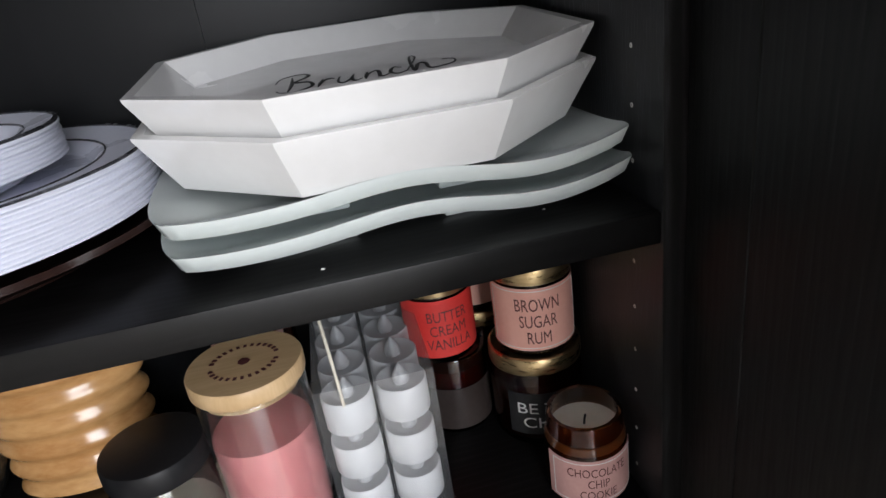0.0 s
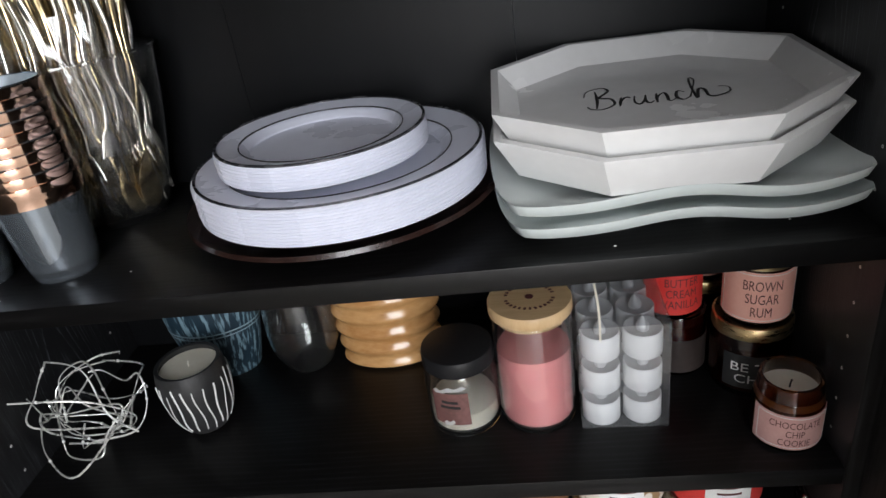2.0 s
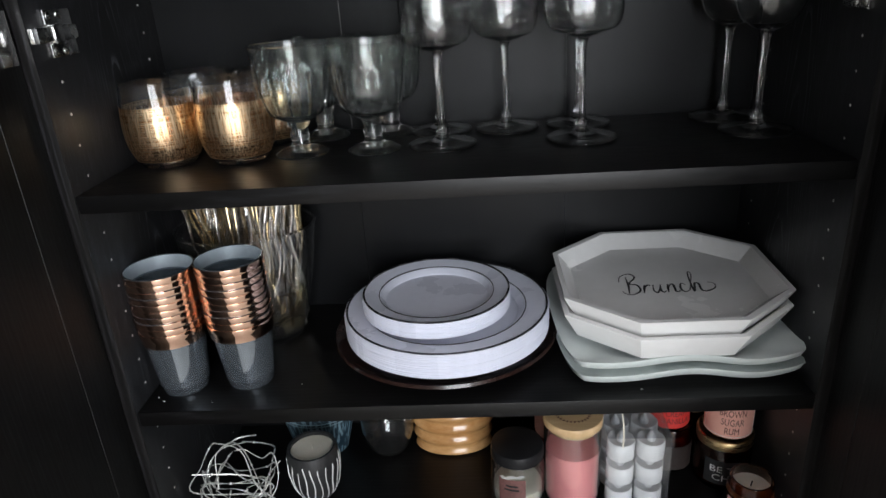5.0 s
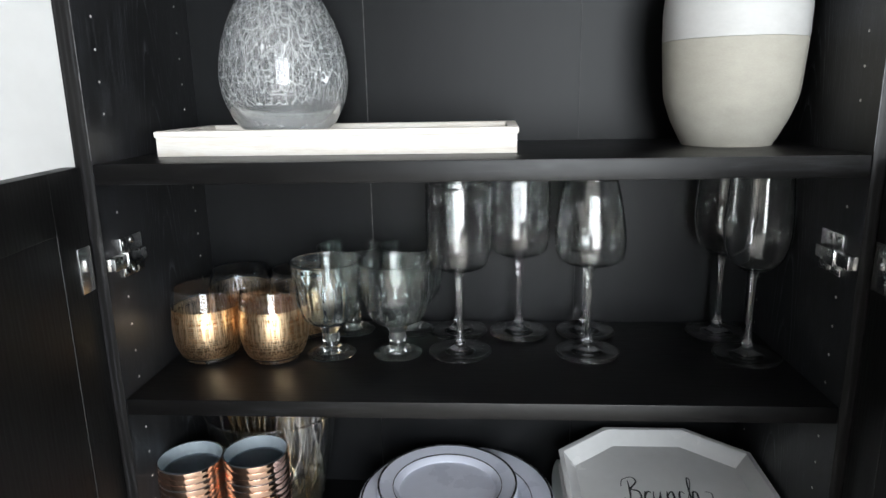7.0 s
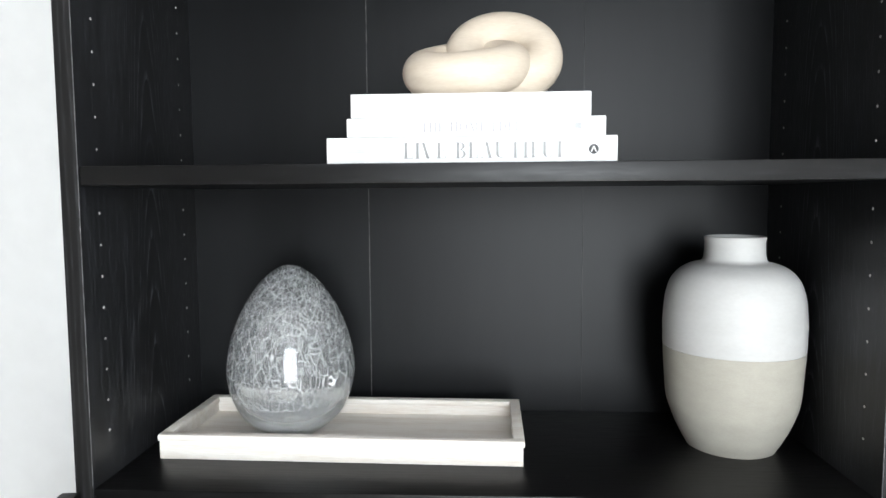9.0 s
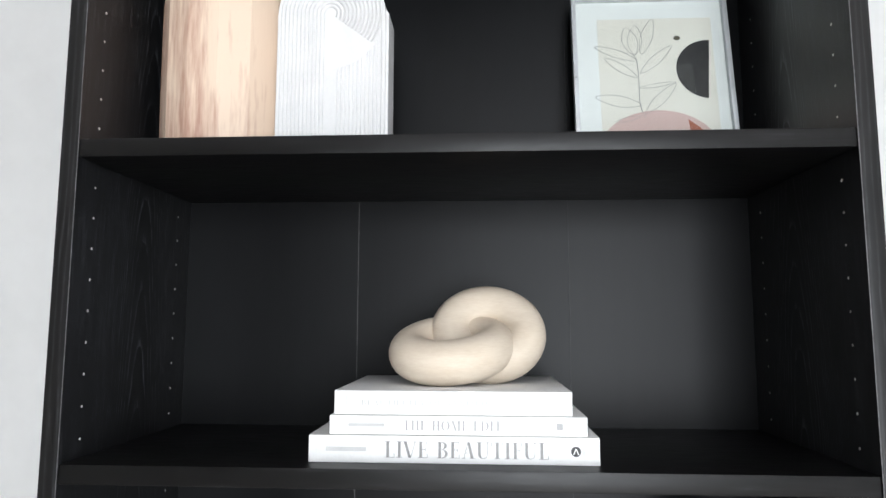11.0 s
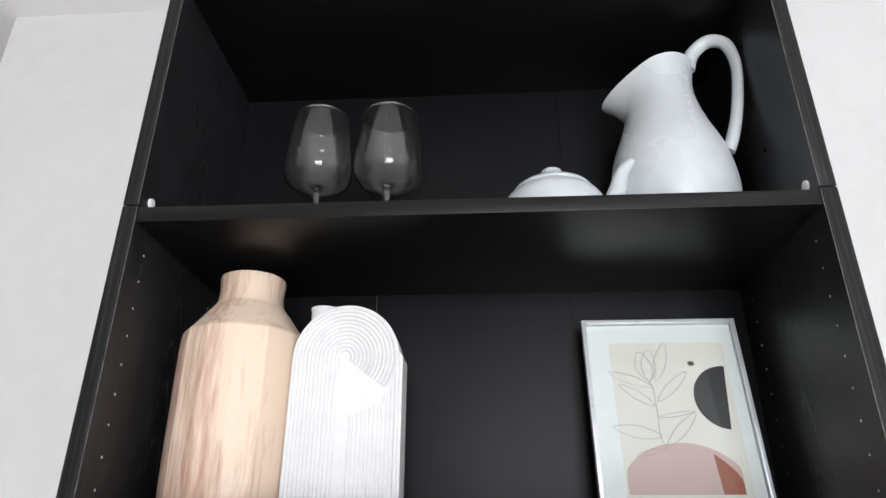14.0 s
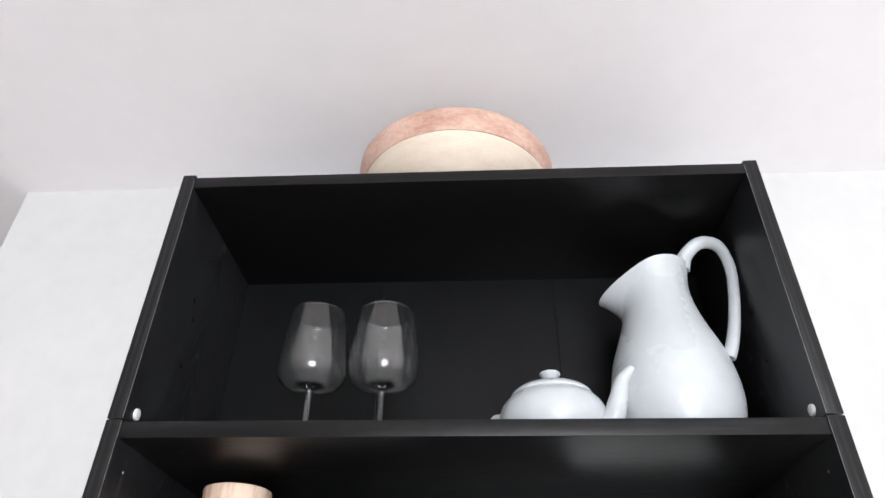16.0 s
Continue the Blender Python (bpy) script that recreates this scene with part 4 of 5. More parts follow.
def gold_tumbler(m0):
    t = thing("gold_tumbler", "stemless glass tumbler with woven gold foil band", "glass", m0, "gold tumblers")
    out = curve_profile([(0, 0.001), (0.026, 0.0), (0.032, 0.003), (0.0405, 0.022), (0.0432, 0.045), (0.0415, 0.07), (0.0385, 0.094)], 6)
    part("glass_body", lathe(out + [(r - 0.0014, z) for r, z in out[::-1] if z > 0.005] + [(0, 0.006)], 44), M_GLASS, t)
    band = [(r + 0.0003, z) for r, z in out if 0.006 < z < 0.074]
    part("gold_band", lathe(band + [(r + 0.0002, z) for r, z in band[::-1]] + [band[0]], 44), gold_mat, t, "woven gold foil band")
    return t


gold_mat = gold_foil()
gt = gold_tumbler(pose(-0.338, 0.128, D))
for x, y, a in ((-0.252, 0.128, 50), (-0.325, 0.214, 110), (-0.238, 0.214, 200)):
    copy_thing(gt, pose(x, y, D, rz=a))

goblet = thing("goblet", "greenish pressed glass goblet with short stem", "glass", pose(-0.182, 0.138, D) @ Matrix.Diagonal((1, 1, 0.99, 1)), "pressed glass goblets")
go = [(0, 0.002), (0.02, 0.0012), (0.0305, 0.0), (0.0312, 0.002), (0.024, 0.0065), (0.0125, 0.011), (0.0105, 0.014), (0.0115, 0.024), (0.0098, 0.031), (0.013, 0.036), (0.013, 0.039)]
gb = curve_profile([(0.0135, 0.0395), (0.028, 0.047), (0.037, 0.06), (0.0415, 0.08), (0.0435, 0.105), (0.0448, 0.124)], 5)
gb += [(0.0454, 0.1245), (0.0456, 0.1256), (0.0448, 0.1266), (0.0432, 0.126)]
gi = [(r - 0.0024, z) for r, z in gb[-6::-1] if z > 0.047] + [(0.012, 0.0445), (0, 0.044)]
flute = lambda a, i: 1 + (0.05 * abs(math.sin(8 * a)) - 0.025 if 5 < i < 21 else 0)
part("foot", lathe(go[:5] + [(0, 0.0065)], 48), M_GREENGLASS, goblet)
part("stem", lathe([(0, 0.0066), (0.0238, 0.0066)] + go[5:] + [(0, 0.039)], 48), M_GREENGLASS, goblet)
part("bowl", lathe([(0, 0.0391)] + gb + gi, 72, flute), M_GREENGLASS, goblet)
for x, y in ((-0.096, 0.14), (-0.171, 0.226), (-0.085, 0.226)):
    copy_thing(goblet, pose(x, y, D, rz=13 + 300 * x) @ Matrix.Diagonal((1, 1, 0.99, 1)))

straight = [(0.021, 0.111), (0.035, 0.118), (0.0395, 0.134), (0.0405, 0.165), (0.04, 0.216)]
wine_glass("straight_wine_glass", "clear wine glass with straight-sided bowl", "straight wine glasses", straight, 0.0395, 0.108, [(-0.016, 0.145, D), (-0.021, 0.221, D), (0.063, 0.218, D)])
tulip = [(0.02, 0.117), (0.0365, 0.123), (0.0425, 0.138), (0.041, 0.165), (0.035, 0.2), (0.0295, 0.222)]
wine_glass("tulip_wine_glass", "clear tulip wine glass narrowing to the rim", "tulip wine glasses", tulip, 0.0395, 0.114, [(0.146, 0.145, D), (0.153, 0.221, D)])
flute_b = [(0.016, 0.113), (0.03, 0.125), (0.0375, 0.15), (0.038, 0.18), (0.034, 0.232)]
wine_glass("tall_wine_glass", "tall clear wine glass with long bowl", "tall wine glasses", flute_b, 0.0395, 0.11, [(0.34, 0.136, D), (0.331, 0.218, D)])

# ---------------------------------------------------------------- shelf of plates
C = SHELF["c"]
M_CLEARPL = surface("smoky_clear_plastic", (0.25, 0.29, 0.33), (0.32, 0.36, 0.4), 25, 0.13, relief=0.01, metal=0.82, coat=0.4, rough_var=0.03)
M_ROSE = surface("rose_gold_foil", (0.84, 0.54, 0.4), (0.9, 0.62, 0.48), 12, 0.1, (1, 1, 1), 0.0, metal=1.0, rough_var=0.03)
M_LINING = surface("bluish_silver_foil", (0.46, 0.54, 0.59), (0.56, 0.63, 0.68), 12, 0.35, metal=0.35, relief=0.02)


def plastic_cup(m0):
    c = thing("plastic_cup", "clear plastic cup with rose gold band, nested in a stack", "cup", m0, "nested plastic cups")
    out = [(0, 0.001), (0.026, 0.001), (0.0275, 0.0), (0.029, 0.002), (0.0296, 0.006), (0.0302, 0.0065), (0.0312, 0.012), (0.0318, 0.0125), (0.0376, 0.0705), (0.0397, 0.071), (0.0412, 0.0885), (0.0418, 0.0895), (0.0405, 0.0898)]
    part("body", lathe(out + [(0.0394, 0.073), (0.0372, 0.0722), (0.0315, 0.013), (0.0288, 0.003), (0, 0.0014)], 40), M_CLEARPL, c)
    part("gold_band", lathe([(0.04, 0.0712), (0.0409, 0.0808), (0.0418, 0.0886), (0.0424, 0.0886), (0.0425, 0.0879), (0.0414, 0.08), (0.0411, 0.0793), (0.0403, 0.0712), (0.04, 0.0712)], 64), M_ROSE, c, "rose gold foil band", angle=20)
    part("silver_lining", lathe([(0.0387, 0.0733), (0.04, 0.0889), (0.0402, 0.0889), (0.0389, 0.0733), (0.0387, 0.0733)], 48), M_LINING, c, "bluish silver inside of the foil band")
    return c


first_cup = None
for sx, sy, rise in ((-0.346, 0.057, 0.0079), (-0.267, 0.066, 0.0084)):
    for k in range(10):
        m0 = pose(sx + 0.0003 * math.sin(2.1 * k + 50 * rise), sy + 0.0003 * math.cos(1.7 * k), C + rise * k, rz=31 * k)
        if first_cup is None:
            first_cup = plastic_cup(m0 @ Matrix.Diagonal((0.93, 0.93, 1, 1)))
        else:
            copy_thing(first_cup, m0)

jarc = thing("glass_container", "wide clear glass container holding wrapped cutlery", "container", pose(-0.286, 0.185, C) @ Matrix.Diagonal((1, 0.8, 1, 1)))
gp = curve_profile([(0, 0.0), (0.05, 0.0), (0.058, 0.004), (0.069, 0.04), (0.083, 0.1), (0.092, 0.16)], 5)
part("glass_body", lathe(gp + [(r - 0.0022, z) for r, z in gp[::-1] if z > 0.006] + [(0, 0.006)], 48), M_GLASS, jarc)
part("rim", lathe([(0.092, 0.1602), (0.0934, 0.1608), (0.0938, 0.162), (0.093, 0.1632), (0.0912, 0.1632), (0.0898, 0.162), (0.0902, 0.1602), (0.092, 0.1602)], 64), M_GLASS, jarc, "thick rolled glass rim")
M_GOLDMETAL = surface("pale_gold_plated_plastic", (0.5, 0.36, 0.18), (0.85, 0.72, 0.48), 30, 0.18, (1, 1, 2), 0.05, metal=0.95)
M_SILVERMETAL = surface("silver_plated_plastic", (0.5, 0.47, 0.42), (0.86, 0.83, 0.77), 30, 0.2, (1, 1, 2), 0.05, metal=0.95)


def fork_mesh():
    bm = sweep(smooth_line([(0, 0.0, 0.045), (0.002, 0.003, 0.075), (-0.0024, -0.001, 0.11), (0.0016, 0.003, 0.15), (-0.001, 0.0, 0.188)], 6), lambda t: 0.002 + 0.0014 * t * t, 8, 0.4)
    sweep(smooth_line([(0, -0.001, 0.022), (0, 0.0, 0.034), (0, 0.0, 0.048)], 4), lambda t: 0.009 - 0.007 * t * t, 10, 0.16, bm=bm)
    for k in range(4):
        x = (k - 1.5) * 0.0053
        sweep([(x, 0.003, -0.016), (x, 0.0012, -0.003), (x, 0, 0.012), (x * 0.9, -0.001, 0.026)], 0.0014, 6, 0.6, bm=bm)
    return bm


def spoon_mesh():
    bm = sweep(smooth_line([(0, 0.0, 0.035), (-0.0022, 0.003, 0.07), (0.002, -0.001, 0.11), (-0.0018, 0.003, 0.15), (0.001, 0.0, 0.188)], 6), lambda t: 0.0019 + 0.0017 * t * t, 8, 0.4)
    sweep(smooth_line([(0, 0.0, -0.016), (0, -0.003, 0.0), (0, -0.003, 0.02), (0, 0.0, 0.04)], 5), lambda t: 0.003 + 0.0095 * math.sin(math.pi * min(1, t * 1.05 + 0.02)) ** 0.7, 12, 0.14, bm=bm)
    return bm


rnd = random.Random(5)
fork = spoon = None
for k in range(110):
    ang, rad = k * 2.399, 0.056 * math.sqrt((k + 0.5) / 110)
    x, y = -0.28 + 1.0 * rad * math.cos(ang), 0.185 + 0.72 * rad * math.sin(ang)
    m0 = pose(x, y, C + 0.026 + rnd.uniform(0, 0.03), rnd.uniform(-4, 4), rnd.uniform(-4, 4) + 110 * (x + 0.28), rnd.uniform(-50, 50))
    if k % 2:
        if fork is None:
            fork = solo("fork", fork_mesh(), M_SILVERMETAL, "silver plated plastic fork standing upside down", "cutlery", m0, "wrapped cutlery")
        else:
            copy_thing(fork, m0)
    elif spoon is None:
        spoon = solo("spoon", spoon_mesh(), M_GOLDMETAL, "pale gold plated plastic spoon standing upside down", "cutlery", m0, "wrapped cutlery")
    else:
        copy_thing(spoon, m0)
bag = lathe([(0.04, 0.008), (0.05, 0.03), (0.055, 0.08), (0.06, 0.13), (0.062, 0.17), (0.06, 0.2)], 60, lambda a, i: 1 + 0.05 * math.sin(7 * a + i) + 0.04 * math.sin(17 * a - 2 * i))
solo("plastic_bag", bag, film("crinkled_clear_film", (0.97, 0.97, 0.98), 0.1, 0.06), "crinkled clear plastic bag round the cutlery", "bag", pose(-0.286, 0.185, C) @ Matrix.Diagonal((1.2, 0.85, 1, 1)))

charger = solo("charger_plate", lathe(wall_of(curve_profile([(0, 0.0), (0.09, 0.0), (0.1, 0.003), (0.13, 0.013), (0.146, 0.02)], 5), 0.004), 64), M_CHARGER, "dark brown lacquered charger plate under white plates", "plate", pose(-0.027, 0.148, C))


def dinner_plate(r, m0, label, group, lines):
    p = thing("plastic_plate", label, "plate", m0, group)
    prof = curve_profile([(0, 0.0), (r * 0.64, 0.0), (r * 0.7, 0.0018), (r * 0.76, 0.0075), (r * 0.86, 0.0102), (r * 0.985, 0.0125), (r, 0.0118)], 4)
    lip = [(r * 0.99, 0.0113), (r * 0.993, 0.0111), (r * 1.004, 0.0112), (r * 1.005, 0.0123), (r * 0.999, 0.0131), (r * 0.985, 0.0138)]
    top = [(a, b + 0.0014) for a, b in prof[::-1] if a < r * 0.98]
    part("body", lathe(prof[:-2] + lip + top, 72), M_PLATE, p)
    for q, z, w in ((0.972, 0.0147, 0.0024), (0.775, 0.0106, 0.0008)) if lines else ():
        part("rim_line", lathe([(r * q, z - 0.0016), (r * q, z), (r * q + w, z + 0.0001), (r * q + w, z - 0.0016), (r * q, z - 0.0016)], 72), M_PLATELINE, p, "thin dark silver line")
    return p


for r, n, x, y, z, size in ((0.131, 12, -0.024, 0.142, 0.0165, "large"), (0.094, 8, -0.036, 0.139, 0.0485, "small")):
    base = None
    for k in range(n):
        m0 = pose(x + 0.0006 * math.sin(3 * k), y + 0.0006 * math.cos(2 * k), C + z + 0.0026 * k)
        if k == n - 1:
            dinner_plate(r, m0, size + " white plastic plate with dark rim line, topmost", size + " stacked plates", True)
        elif base is None:
            base = dinner_plate(r, m0, size + " white plastic plate inside a stack", size + " stacked plates", False)
        else:
            copy_thing(base, m0)


def wavy_plate(m0):
    """A square plate whose corners sweep upwards and whose sides bow inwards."""
    bm = bmesh.new()
    n, a = 28, 0.133

    def at(u, v, low):
        e = max(abs(u), abs(v))
        corner = (u * v) ** 2
        z = 0.0065 + 0.0095 * max(0.0, e - 0.62) / 0.38 + (0.007 if u > 0 else 0.003) * corner ** 1.5
        edge = max(0.0, abs(v) - 0.45) / 0.55
        z += 0.0062 * edge * math.exp(-((u + 0.02) / 0.36) ** 2) - 0.003 * edge * math.exp(-((u - 0.55) / 0.3) ** 2)
        x, y = a * u * (1 + 0.05 * (1 - v * v) * abs(u)), a * v * (1 - 0.07 * (1 - u * u) * abs(v))
        k = 0.075 * (u * v) ** 4
        k += 0.022 if low else 0.0
        return Vector((x * (1 - k), y * (1 - k), z - (0.0092 if low else 0.0)))

    grids = []
    for low in (False, True):
        grids.append([[bm.verts.new(at(-1 + 2 * i / n, -1 + 2 * j / n, low)) for j in range(n + 1)] for i in range(n + 1)])
    for g in grids:
        for i in range(n):
            for j in range(n):
                bm.faces.new((g[i][j], g[i + 1][j], g[i + 1][j + 1], g[i][j + 1]))
    t, b = grids
    for k in range(n):
        for p, q in (((k, 0), (k + 1, 0)), ((k, n), (k + 1, n)), ((0, k), (0, k + 1)), ((n, k), (n, k + 1))):
            bm.faces.new((t[p[0]][p[1]], t[q[0]][q[1]], b[q[0]][q[1]], b[p[0]][p[1]]))
    p = thing("wavy_square_plate", "pale mint square plate with swept-up corners", "plate", m0, "stacked square plates")
    part("body", bm, M_MINT, p, angle=70)
    for x0, x1 in ((-0.09, -0.03), (0.022, 0.086)):
        part("foot", box(x0, x1, -0.085, 0.085, -0.0045, 0.0005, 0.002), M_MINT, p)
    return p


wp = wavy_plate(pose(0.2515, 0.1425, C + 0.0046, rz=1.5))
copy_thing(wp, pose(0.2505, 0.1425, C + 0.0222, rz=1.0))


def platter(m0, with_word):
    """A deep eight-sided platter with flaring walls."""
    p = thing("octagonal_platter", "white ceramic octagonal platter" + (" lettered in black script" if with_word else " under the lettered one"), "platter", m0, "octagonal platters")

    def ring(hx, hy, cx, cy, z):
        return [(hx - cx, -hy, z), (hx, -hy + cy, z), (hx, hy - cy, z), (hx - cx, hy, z), (-hx + cx, hy, z), (-hx, hy - cy, z), (-hx, -hy + cy, z), (-hx + cx, -hy, z)]

    levels = [ring(0.1135, 0.105, 0.063, 0.053, 0.0), ring(0.1302, 0.1208, 0.0725, 0.0605, 0.032), ring(0.1305, 0.121, 0.0727, 0.0607, 0.034), ring(0.1245, 0.115, 0.0705, 0.0585, 0.034), ring(0.1225, 0.113, 0.0695, 0.0575, 0.032), ring(0.1085, 0.099, 0.0615, 0.0505, 0.0165)]
    bm = bmesh.new()
    vs = [[bm.verts.new(q) for q in lv] for lv in levels]
    for a, b in zip(vs, vs[1:]):
        for k in range(8):
            bm.faces.new((a[k], a[(k + 1) % 8], b[(k + 1) % 8], b[k]))
    bm.faces.new(vs[0])
    bm.faces.new(vs[-1])
    edges = [e for e in bm.edges if e.calc_face_angle(0) > 0.3]
    bmesh.ops.bevel(bm, geom=edges, offset=0.0028, segments=3, affect="EDGES")
    part("body", bm, M_CERAMIC, p, angle=30)
    return p


top_platter = platter(pose(0.2485, 0.1295, C + 0.0645, rx=2.6), True)
platter(pose(0.2475, 0.1265, C + 0.0445, rx=2.2, rz=0.6), False)


def script_word(parent, m):
    """The word Brunch in flowing brush script, stroke by stroke."""
    thick = lambda lo, hi: (lambda t: lo + (hi - lo) * math.sin(math.pi * t) ** 2)
    strokes = {
        "letter_b": ([(0.13, 0.86), (0.1, 0.4), (0.02, 0.02)], [(-0.16, 0.62), (-0.05, 0.9), (0.3, 1.02), (0.42, 0.82), (0.16, 0.52), (0.4, 0.42), (0.42, 0.14), (0.14, -0.04), (-0.1, 0.02), (-0.16, 0.14)]),
        "letter_r": ([(0.52, 0.02), (0.57, 0.22), (0.63, 0.43)], [(0.58, 0.2), (0.68, 0.38), (0.77, 0.41), (0.82, 0.36)]),
        "letter_u": ([(0.92, 0.42), (0.86, 0.14), (0.94, 0.02), (1.06, 0.16), (1.16, 0.42)], [(1.16, 0.42), (1.1, 0.12), (1.16, 0.03), (1.26, 0.1)]),
        "letter_n": ([(1.4, 0.43), (1.35, 0.22), (1.31, 0.02)], [(1.33, 0.14), (1.45, 0.36), (1.57, 0.42), (1.58, 0.24), (1.55, 0.06), (1.62, 0.03), (1.74, 0.12)]),
        "letter_c": ([(1.98, 0.36), (1.86, 0.44), (1.76, 0.2), (1.84, 0.02), (2.02, 0.1)],),
        "letter_h": ([(2.02, 0.1), (2.36, 0.86), (2.3, 1.02), (2.2, 0.6), (2.14, 0.02), (2.3, 0.42), (2.42, 0.38), (2.4, 0.08), (2.56, 0.02), (2.86, 0.16), (2.92, 0.38), (2.74, 0.46)],),
    }
    for name, lines in strokes.items():
        bm = bmesh.new()
        for ln in lines:
            sweep(smooth_line([((x - 1.36) * 0.0365, (y - 0.42) * 0.05, 0) for x, y in ln], 7), thick(0.0006, 0.00135), 6, 0.25, bm=bm)
        part(name, bm, M_INK, parent, m=m)


script_word(top_platter, pose(0.001, -0.006, 0.0171))

# ---------------------------------------------------------------- shelf of candles
B = SHELF["b"]
M_AMBER = glassy("amber_glass", (0.26, 0.07, 0.018))
M_WAXW = surface("cream_wax", (0.7, 0.66, 0.55), (0.78, 0.75, 0.65), 20, 0.5, relief=0.1)
M_WAXPINK = surface("pink_wax", (0.93, 0.34, 0.34), (0.96, 0.4, 0.4), 10, 0.45)
M_WAXBROWN = surface("caramel_brown_wax", (0.12, 0.045, 0.02), (0.2, 0.08, 0.035), 14, 0.45)
M_WAXRED = surface("deep_red_wax", (0.28, 0.03, 0.02), (0.4, 0.05, 0.035), 14, 0.45)
M_GOLDLID = surface("brushed_gold_lid", (0.5, 0.36, 0.17), (0.72, 0.56, 0.32), 60, 0.3, (1, 1, 6), 0.1, metal=1.0)
M_SILVERLID = surface("brushed_silver_lid", (0.5, 0.48, 0.45), (0.7, 0.68, 0.65), 60, 0.25, (1, 1, 6), 0.1, metal=1.0)
M_PINKLAB = surface("dusty_pink_label", (0.6, 0.33, 0.3), (0.68, 0.4, 0.36), 30, 0.6)
M_PEACHLAB = surface("peach_label", (0.8, 0.4, 0.32), (0.85, 0.46, 0.37), 30, 0.6)
M_REDLAB = surface("bright_red_label", (0.62, 0.03, 0.025), (0.7, 0.05, 0.04), 30, 0.6)
M_MAROON = surface("dark_maroon_print", (0.08, 0.02, 0.02), (0.12, 0.03, 0.03), 40, 0.6)
M_BLACKLAB = surface("black_label", (0.015, 0.015, 0.016), (0.03, 0.03, 0.03), 30, 0.5)
M_WHITEINK = surface("white_print", (0.74, 0.74, 0.72), (0.8, 0.8, 0.78), 40, 0.6)
M_BLACKPL = surface("black_plastic_lid", (0.008, 0.008, 0.009), (0.014, 0.014, 0.015), 30, 0.45, relief=0.05, spec=0.3)
M_WICK = surface("pale_cotton_wick", (0.6, 0.55, 0.45), (0.75, 0.7, 0.6), 60, 0.8)
M_BURNT = surface("burnt_wick", (0.01, 0.01, 0.01), (0.03, 0.03, 0.03), 60, 0.9)


def pot_shell(r, h, thick=0.0028, base=0.006, neck=None):
    """Outline of an upright glass jar with rounded foot, and with a neck where given as (radius, height of shoulder)."""
    out = [(0, 0.0012), (r * 0.8, 0.0006), (r * 0.93, 0.0), (r, 0.004), (r, 0.007)]
    if neck:
        out += [(r, neck[1] - 0.006), (r * 0.97, neck[1] - 0.002), (neck[0] + 0.001, neck[1] + 0.003), (neck[0], neck[1] + 0.005), (neck[0], h - 0.002), (neck[0] - 0.0008, h)]
    else:
        out += [(r, h - 0.002), (r - 0.0008, h)]
    return out + [(x - thick, z) for x, z in out[::-1] if z > 0.004 and x > thick] + [(r - thick - 0.003, base), (0, base)]


def screw_lid(r, z0, z1, knurl=0.012, n=40):
    pr = [(r * 0.9, z0), (r, z0), (r, z0 + 0.001), (r, z1 - 0.002), (r * 0.985, z1 - 0.0006), (r * 0.94, z1), (r * 0.9, z1 - 0.0008), (0, z1 - 0.0008), (0, z0 + 0.001), (r * 0.9, z0)]
    return lathe(pr, n * 2, (lambda a, i: 1 + (knurl * abs(math.sin(n * a / 2)) if 1 < i < 4 else 0)) if knurl else None)


def wick(parent, z, mat, h=0.008):
    part("wick", sweep([(0, 0, z), (0.0004, 0, z + h * 0.6), (0.0015, 0.0005, z + h)], 0.0008, 6), mat, parent)


def label_text(parent, text, radius, z, height, width, mat, turn=0.0):
    part("label_text", wrap(letters(text, height, width=width), radius, 0.0007, turn), mat, parent, m=pose(0, 0, z), smooth=False)


def amber_candle(m0, label, r, h, neck, wax, wax_z, lab, group="", lid=None, open_top=False):
    c = thing("candle_jar", label, "candle", m0, group or "amber candle jars")
    part("jar", lathe(pot_shell(r, h, neck=neck), 44), M_AMBER, c, "amber glass jar")
    part("wax", lathe([(0, 0.0065), (r - 0.0034, 0.0065), (r - 0.0031, 0.01), (r - 0.0031, wax_z), (0, wax_z + 0.0004)], 40), wax, c)
    if lid:
        part("lid", screw_lid(r * 0.99, h - 0.012, h + 0.002), lid, c, "gold screw lid")
    else:
        wick(c, wax_z, M_BURNT)
    if lab:
        mat, z0, z1, wdt, turn, lines, ink, hh, tw, border = lab
        part("label", label_patch(wdt, z0, z1, r, 0.0004, turn), mat, c)
        if border:
            for zb in (z0 + 0.002, z1 - 0.0026):
                part("label_border", label_patch(wdt * 0.86, zb, zb + 0.0006, r + 0.0004, 0.0002, turn), border, c)
            for sx in (-1, 1):
                part("label_border", label_patch(0.0007, z0 + 0.002, z1 - 0.002, r + 0.0004, 0.0002, turn + sx * wdt * 0.43 / r, 2), border, c)
        label_text(c, lines, r, (z0 + z1) / 2 - 0.001, hh, tw, ink, turn)
    return c


amber_candle(pose(0.3515, 0.048, B), "small amber jar candle, lidless, pink chocolate label", 0.0292, 0.065, (0.0262, 0.048), M_WAXW, 0.05,
             (M_PINKLAB, 0.005, 0.042, 0.075, -0.12, "CHOCOLATE\nCHIP\nCOOKIE", M_MAROON, 0.0088, 0.042, M_WHITEINK))
amber_candle(pose(0.345, 0.127, B), "large amber jar candle with black label", 0.0365, 0.078, (0.0345, 0.064), M_WAXBROWN, 0.055,
             (M_BLACKLAB, 0.012, 0.05, 0.046, -0.35, "BE T\nCH", M_WHITEINK, 0.0115, 0.03, None), lid=M_GOLDLID)
